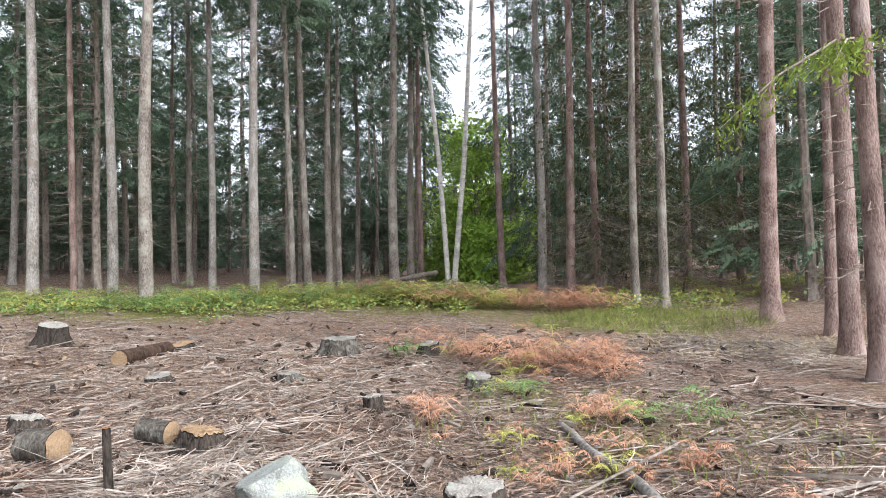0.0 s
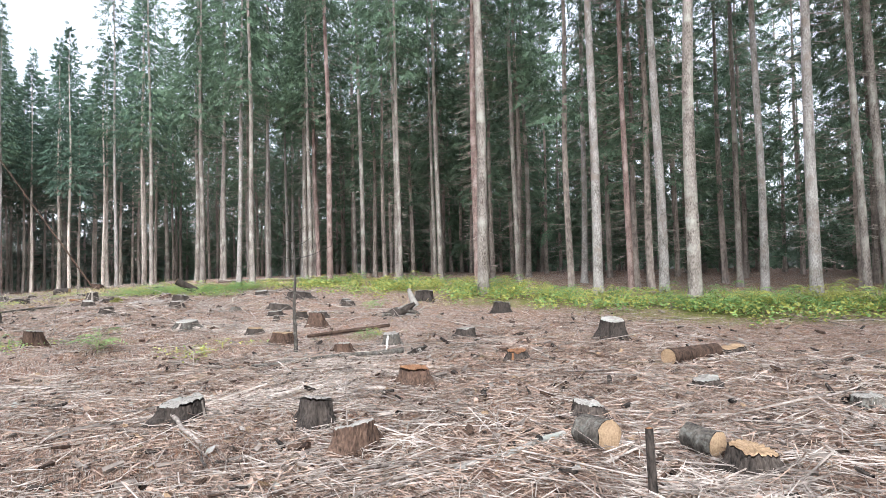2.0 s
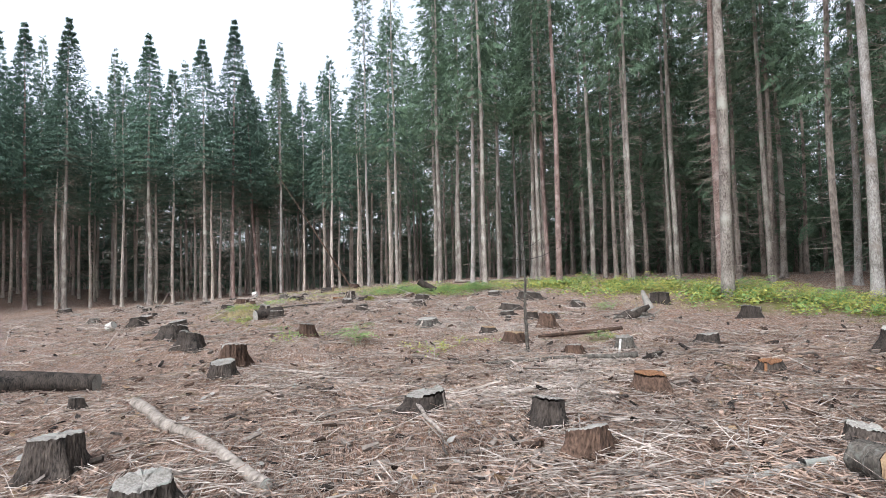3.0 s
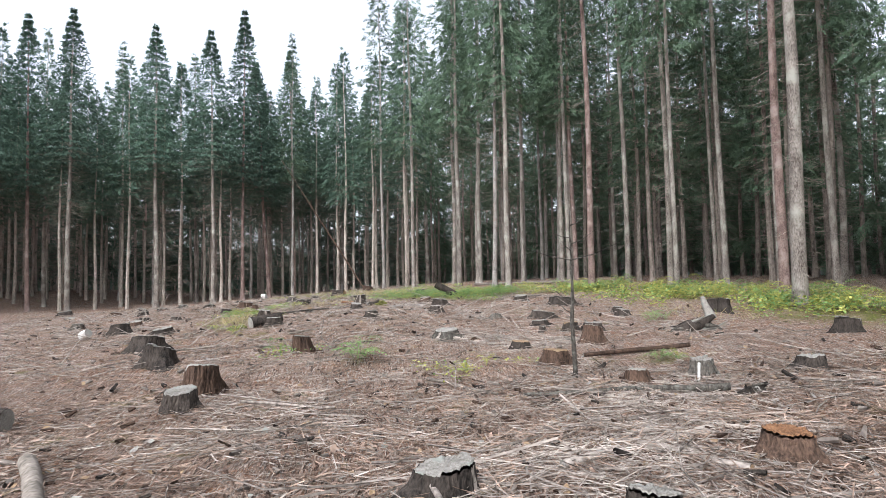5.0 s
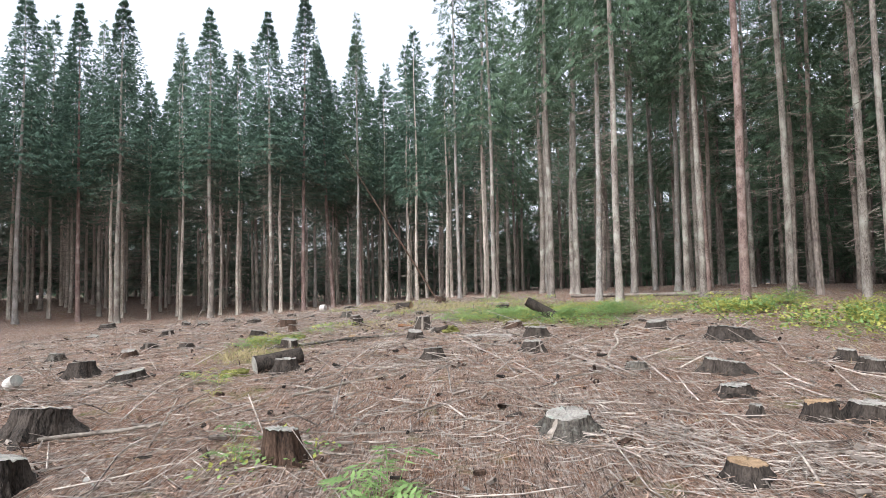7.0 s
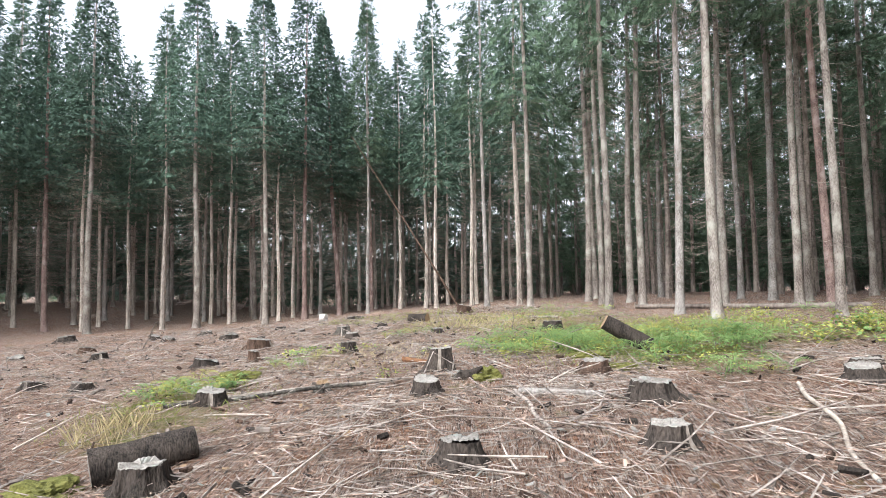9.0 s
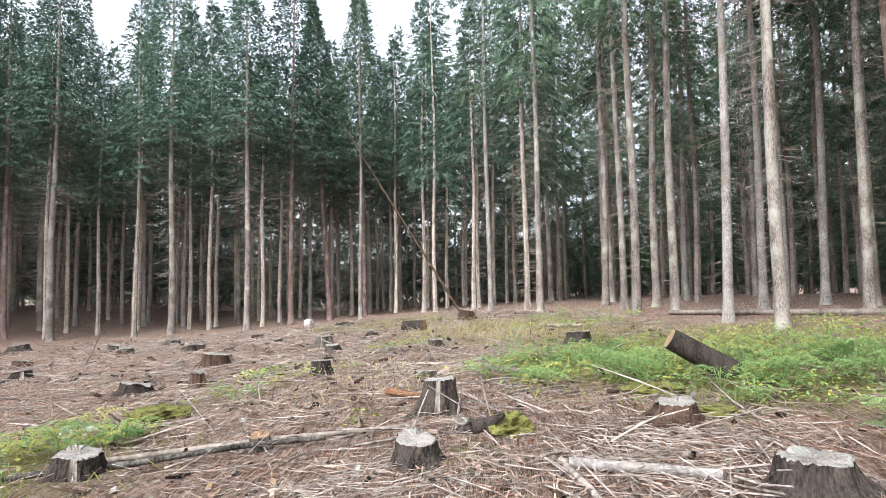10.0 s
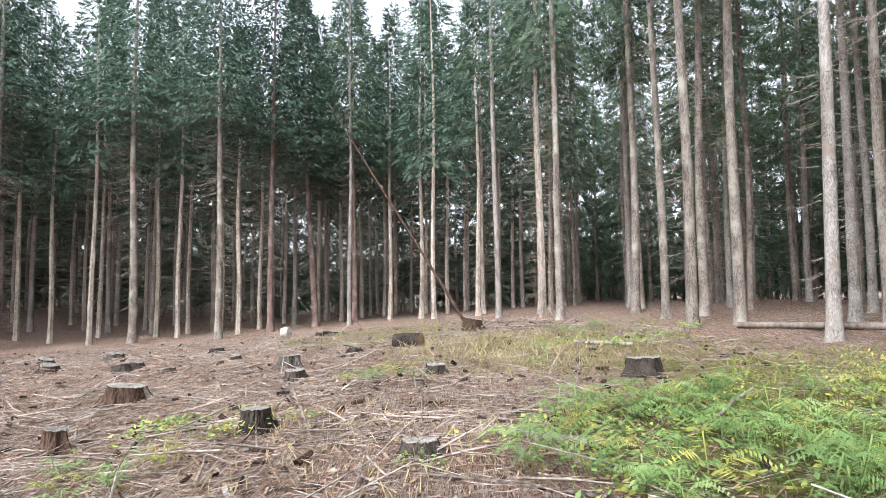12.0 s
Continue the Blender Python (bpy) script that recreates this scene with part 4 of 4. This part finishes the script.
fern_patch("fern_belt", "green and yellow ferns along the forest edge", [(-15.5, 14.2, 2.4, 60, 0.55, 0.4), (-11.3, 15.6, 2.4, 80, 0.6, 0.4), (-8.4, 17.8, 2.4, 80, 0.65, 0.6), (-5.2, 18.8, 2.4, 80, 0.75, 0.65), (-19, 13.0, 2.2, 60, 0.6, 0.6), (-24, 12.4, 2.6, 70, 0.6, 0.6), (-29, 10.2, 2.2, 50, 0.55, 0.6), (4.6, 21.0, 2.2, 34, 0.7, 0.9), (2.5, 19, 2.5, 14, 0.5, 0.8), (-33, 9, 2, 10, 0.4, 0.6)], [FERN, FERN_YELLOW], 23, 9)
fern_patch("bracken_patch", "withered orange-brown bracken on the clearing floor", [(-0.9, 9.5, 1.3, 34, 0.5, 0.06), (-0.3, 8.4, 0.9, 18, 0.45, 0.1), (-3.0, 10.4, 0.6, 8, 0.4, 0.1), (-3.6, 17.4, 1.8, 46, 0.7, 0.45), (-0.8, 16.8, 1.4, 44, 0.7, 0.15), (-5.6, 18.4, 1.6, 30, 0.7, 0.6), (0.1, 6.2, 0.5, 9, 0.28, 0.1), (0.3, 5.0, 0.6, 10, 0.25, 0.05), (-0.4, 4.6, 0.4, 6, 0.2, 0.05), (-0.9, 5.4, 0.7, 6, 0.25, 0.1), (0.9, 4.6, 0.8, 5, 0.25, 0.1), (-1.8, 5.9, 0.5, 5, 0.3, 0.1)], [FERN_BROWN, FERN_YELLOW], 24, 18)


def blades(name, label, spots, mat, seed, category="grass"):
    rnd = random.Random(seed)
    v = []
    for cx, cy, rad, count, size in spots:
        for _ in range(count):
            a, r = rnd.uniform(0, 6.283), rad * math.sqrt(rnd.random())
            x, y = cx + r * math.cos(a), cy + r * math.sin(a) * 0.8
            b = Vector((x, y, ground_z(x, y) - 0.01))
            h = size * rnd.uniform(0.5, 1.3)
            w = Vector((rnd.gauss(0, 0.45), rnd.gauss(0, 0.45), 1)) * h
            s = Vector((rnd.gauss(0, 1), rnd.gauss(0, 1), 0)).normalized() * 0.006
            v += [b - s, b + s, b + w * 0.6 + s * 0.6 + Vector((0, 0, h * 0.1)), b + w]
    tagged(new(name, mesh_of(name, v, np.arange(len(v)).reshape(-1, 4), [mat])), label, category, kind="stuff")


blades("grass", "short green grass along the forest edge and patches", [(1.2, 14.4, 2.6, 2600, 0.16), (-4, 15.6, 3.0, 500, 0.10), (-11, 13.4, 3.0, 400, 0.10), (-17, 11.5, 3, 300, 0.10), (-29, 3, 3.2, 700, 0.14), (-25.5, -4, 2.0, 300, 0.12), (-38, 1.5, 4.5, 1600, 0.14), (-45, -3, 4.5, 1400, 0.16), (-32, 6, 3, 1500, 0.16), (0.3, 6, 2.0, 900, 0.1)], GRASS, 31)
blades("dry_grass", "tufts of dry straw-coloured grass", [(-24.0, -4.0, 0.6, 160, 0.24), (-39, 0.5, 3.0, 800, 0.2), (-36.5, 1.8, 2.5, 500, 0.18), (-20, 10, 3, 500, 0.14), (2.2, 11, 2, 900, 0.12), (-30, -1.5, 2.5, 500, 0.14)], GRASS_DRY, 32)


def leafy_cover(name, label, spots, mats, seed):
    """Low leafy plants: small leaves on hidden stems, in patches."""
    rnd = random.Random(seed)
    v, m = [], []
    for cx, cy, rad, count, tall, share in spots:
        tufts = [(rnd.gauss(0, rad * 0.55), rnd.gauss(0, rad * 0.45)) for _ in range(max(6, count // 45))]
        for _ in range(count):
            a, b = tufts[rnd.randrange(len(tufts))]
            x, y = cx + a + rnd.gauss(0, 0.16), cy + b + rnd.gauss(0, 0.16)
            p = Vector((x, y, ground_z(x, y) + rnd.uniform(0.02, tall)))
            w = Vector((rnd.gauss(0, 1), rnd.gauss(0, 1), rnd.uniform(-0.3, 0.8))).normalized() * rnd.uniform(0.04, 0.085) * (1.6 if cy > 9 else 1.0)
            q = w.cross(Vector((rnd.gauss(0, 0.4), rnd.gauss(0, 0.4), 1))).normalized() * rnd.uniform(0.014, 0.028) * (1.6 if cy > 9 else 1.0)
            v += [p, p + w * 0.5 + q, p + w, p + w * 0.5 - q]
            m.append(1 if rnd.random() < share else 0)
    tagged(new(name, mesh_of(name, v, np.arange(len(v)).reshape(-1, 4), mats, m)), label, "plants", kind="stuff")


leafy_cover("low_plants", "low yellow-green leafy plants in patches", [(-29.3, 2.0, 2.2, 1700, 0.14, 0.5), (-27.6, 4.2, 1.8, 800, 0.16, 0.4), (-31.5, 5.2, 2.2, 900, 0.16, 0.7), (-26.6, -4.0, 1.3, 500, 0.15, 0.4), (-31.0, -3.2, 1.5, 500, 0.15, 0.5), (-15.0, 13.6, 2.6, 2600, 0.25, 0.5), (-11.0, 14.8, 2.6, 3000, 0.28, 0.45), (-8.0, 17.0, 2.6, 3000, 0.28, 0.55), (-4.6, 18.0, 2.6, 2600, 0.28, 0.65), (-19.0, 12.0, 2.2, 3000, 0.35, 0.6), (-24.0, 11.2, 2.8, 4200, 0.35, 0.6), (-29.0, 9.4, 2.2, 2800, 0.3, 0.6), (-33.0, 7.8, 2.0, 1000, 0.2, 0.6), (1.8, 17.5, 2.4, 1500, 0.35, 0.7), (-38.0, 3.0, 3.0, 1200, 0.18, 0.4), (-13.8, 2.0, 0.8, 200, 0.1, 0.8), (-16.5, -1.2, 0.8, 160, 0.12, 0.4)], [FERN, FERN_YELLOW], 61)


def leaf_tree(x, y, height, width, count, seed, label):
    """A broad-leaved tree: trunk, limbs and a loose crown of leaves in clumps."""
    rnd = random.Random(seed)
    s, g = Soup(), []
    s.tube([(0, 0, -0.2), (0.1, 0, height * 0.35), (0, 0.2, height * 0.8)], [0.16, 0.11, 0.03], 8)
    clumps = []
    for i in range(38):
        a, h = rnd.uniform(0, 6.28), rnd.uniform(0.08, 0.98)
        r = width * 0.5 * math.sqrt(rnd.random()) * (1 - 0.5 * h)
        c = Vector((r * math.cos(a), r * math.sin(a), height * h))
        clumps.append((c, rnd.uniform(0.6, 1.3)))
        if i % 2 == 0:
            s.tube([(0, 0, height * h * 0.6), c * 0.7 + Vector((0, 0, height * h * 0.25)), c], [0.04, 0.025, 0.008], 4)
    for _ in range(count):
        c, r = clumps[rnd.randrange(len(clumps))]
        b = c + Vector((rnd.gauss(0, 0.5), rnd.gauss(0, 0.5), rnd.gauss(0, 0.35))) * r
        w = Vector((rnd.gauss(0, 1), rnd.gauss(0, 1), rnd.gauss(-0.4, 0.7))).normalized() * rnd.uniform(0.16, 0.34)
        q = w.cross(Vector((rnd.gauss(0, 1), rnd.gauss(0, 1), rnd.gauss(0, 1)))).normalized() * 0.08
        g += [b, b + w * 0.5 + q, b + w, b + w * 0.5 - q]
    root = new("broadleaf_tree")
    root.location = (x, y, base_z(x, y))
    part("trunk", s.mesh("trunk", [BARK_FAR], True), root)
    part("crown", mesh_of("crown", g, np.arange(len(g)).reshape(-1, 4), [LEAF]), root, "bright yellow-green leaves")
    tagged(root, label, "tree", "broadleaved trees behind the spruces")


for i, (x, y, h, w) in enumerate(((-6.0, 33, 8.5, 6), (-8.2, 38, 10, 7), (-4.5, 36, 6, 5), (-9.0, 46, 12, 6), (-6.3, 30.5, 3.2, 3.6), (-4.6, 29.5, 2.6, 3.4), (-7.6, 42, 5, 6))):
    leaf_tree(x, y, h, w, 4200, 400 + i, "bright green broadleaved tree seen between dark spruces")


def fresh_bough():
    """The living bough that hangs from the corner tree."""
    rnd = random.Random(12)
    root = new("hanging_bough")
    s, v = Soup(), []
    tips = [(Vector((3.4, 9.6, 4.6)), Vector((1.75, 9.0, 3.35))), (Vector((3.3, 8.6, 4.3)), Vector((2.7, 7.7, 3.75)))]
    for a, b in tips:
        s.tube([a, a.lerp(b, 0.5) + Vector((0, 0, 0.12)), b], [0.02, 0.013, 0.004], 5)
        for _ in range(420):
            t = rnd.random()
            p = a.lerp(b, t) + Vector((rnd.gauss(0, 0.12), rnd.gauss(0, 0.16), 0.1 * math.sin(3 * t) - abs(rnd.gauss(0, 0.16))))
            w = Vector((rnd.gauss(-0.3, 0.5), rnd.gauss(0, 0.5), -rnd.uniform(0.2, 1))).normalized() * rnd.uniform(0.06, 0.14)
            q = w.cross(Vector((rnd.gauss(0, 1), rnd.gauss(0, 1), rnd.gauss(0, 1)))).normalized() * 0.016
            v += [p, p + w * 0.5 + q, p + w, p + w * 0.5 - q]
    part("twig", s.mesh("twig", [DEAD]), root)
    part("needles", mesh_of("needles", v, np.arange(len(v)).reshape(-1, 4), [NEEDLE_FRESH]), root, "fresh yellow-green needles")
    tagged(root, "hanging fresh yellow-green spruce bough", "bough")


fresh_bough()

# ---- litter of sticks and straw ----


def spot(rnd):
    while True:
        pick = rnd.random()
        if pick > 0.70:
            x, y = rnd.uniform(-50, -20), rnd.uniform(-20, 8)
        elif pick < 0.30:
            x, y = rnd.uniform(-13, 3), rnd.gauss(5, 4.5)
        else:
            x, y = rnd.uniform(-48, 1), rnd.gauss(-0.6, 5.2)
        if inside(x, y) or (x < 4 and 9 < y < 15 and x > 0):
            g = cover(x, y)
            if rnd.random() > g * 0.75:
                return x, y


def rods(rnd, count, length_of, radius_of, lift, heaps, share):
    """Bent three-sided sticks as arrays, some of them in heaps."""
    s = Soup()
    for i in range(count):
        if rnd.random() < share:
            hx, hy = heaps[rnd.randrange(len(heaps))]
            x, y = hx + rnd.gauss(0, 0.5), hy + rnd.gauss(0, 0.5)
        else:
            x, y = spot(rnd)
        if math.hypot(x, y) < 0.8:
            continue
        length = length_of(rnd)
        r = radius_of(rnd, length)
        a, tilt, bend = rnd.uniform(0, 6.28), rnd.gauss(0, lift), rnd.gauss(0, 0.09) * length
        c, d = math.cos(a), math.sin(a)
        pts = []
        for t, off in ((-0.5, 0.0), (0.05, bend), (0.5, rnd.gauss(0, 0.04) * length)):
            px, py = x + c * length * t - d * off, y + d * length * t + c * off
            pts.append((px, py, ground_z(px, py) + r * 0.6 + 0.012 + max(0, tilt * t * length) + rnd.uniform(0, 0.03)))
        s.tube(pts, [r, r * 0.85, r * 0.4], 3)
    return s


def sticks():
    rnd = random.Random(51)
    heaps = [spot(rnd) for _ in range(420)] + [(2.2, 10.5), (2.6, 9.6), (1.6, 11.2), (2.9, 10.9), (-7.9, 2.1), (-8.2, 3.0), (-9.4, 3.4), (-10.6, 4.0), (-3.2, 4.4), (-2.8, 4.0), (-15.5, 4.6), (-16.3, 3.4), (-25.0, 1.9), (-24.2, -1.0), (-16.5, 7.8), (-5.6, 22.5), (-6.4, 22.0)] * 8
    thick = rods(rnd, 700, lambda q: q.uniform(0.5, 1.9), lambda q, l: q.uniform(0.006, 0.014), 0.12, heaps, 0.45)
    tagged(new("scattered_boughs", thick.mesh("scattered_boughs", [STICK])), "weathered broken boughs scattered over the clearing", "sticks", kind="stuff")
    far = Soup()
    for i in range(1500):
        x, y = rnd.uniform(-49, -15), rnd.uniform(-16, 8)
        if inside(x, y) and cover(x, y) < 0.5:
            a, l, r = rnd.uniform(0, 6.28), rnd.uniform(0.25, 1.1), rnd.uniform(0.006, 0.014)
            ends = [(x + math.cos(a) * l * t, y + math.sin(a) * l * t) for t in (-0.5, 0.0, 0.5)]
            up = abs(rnd.gauss(0, 0.1))
            far.tube([(p, q, ground_z(p, q) + r + 0.02 + up * k) for k, (p, q) in enumerate(ends)], [r, r * 0.9, r * 0.5], 4)
    tagged(new("slope_brash", far.mesh("slope_brash", [STICK])), "pale broken branches lying over the slope", "sticks", kind="stuff")
    chunks = Soup()
    for i in range(2600):
        x, y = spot(rnd)
        a, l, r = rnd.uniform(0, 6.28), rnd.uniform(0.05, 0.22), rnd.uniform(0.012, 0.04)
        z = ground_z(x, y) + r * 0.5
        chunks.tube([(x, y, z), (x + math.cos(a) * l, y + math.sin(a) * l, z + rnd.gauss(0.01, 0.03))], [r, r * rnd.uniform(0.4, 1.0)], 5, i % 3)
    tagged(new("bark_chunks", chunks.mesh("bark_chunks", [STUMP, STUMP_BROWN, BARK_FAR])), "dark broken chunks of bark and rotten wood", "litter", kind="stuff")
    thin = rods(rnd, 29000, lambda q: min(1.5, q.lognormvariate(-0.95, 0.5)), lambda q, l: 0.0022 + 0.0055 * q.random() ** 3, 0.12, heaps, 0.5)
    tagged(new("scattered_sticks", thin.mesh("scattered_sticks", [STICK])), "bleached sticks and twigs scattered over the clearing", "sticks", kind="stuff")
    v = []
    for _ in range(115000):
        x, y = spot(rnd)
        z = ground_z(x, y) + rnd.uniform(0.004, 0.035)
        a, length, lift = rnd.uniform(0, 6.283), rnd.uniform(0.08, 0.34), rnd.gauss(0, 0.03)
        c, d, q = math.cos(a), math.sin(a), rnd.uniform(0.0025, 0.007)
        v += [(x - d * q, y + c * q, z), (x + d * q, y - c * q, z + q), (x + c * length + d * q, y + d * length - c * q, z + lift), (x + c * length - d * q * 0.5, y + d * length + c * q * 0.5, z + lift + q)]
    tagged(new("needle_litter", mesh_of("needle_litter", v, np.arange(len(v)).reshape(-1, 4), [STRAW])), "brown dead twigs and straw litter", "litter", kind="stuff")
    # flakes of bark and wood chips
    v = []
    for _ in range(9000):
        x, y = spot(rnd)
        p = Vector((x, y, ground_z(x, y) + rnd.uniform(0.01, 0.03)))
        a = rnd.uniform(0, 6.283)
        w = Vector((math.cos(a), math.sin(a), rnd.gauss(0, 0.35))) * rnd.uniform(0.015, 0.05)
        q = Vector((-w.y, w.x, rnd.gauss(0, 0.02))) * rnd.uniform(0.3, 0.8)
        v += [p - w - q * 0.6, p + w * 0.8 - q, p + w + q * 0.7, p - w * 0.7 + q]
    tagged(new("wood_chips", mesh_of("wood_chips", v, np.arange(len(v)).reshape(-1, 4), [STRAW, WOOD_TAN, STUMP_BROWN, WOOD_GREY], [k * 7919 % 4 for k in range(9000)])), "flakes of bark and pale wood chips", "litter", kind="stuff")


sticks()
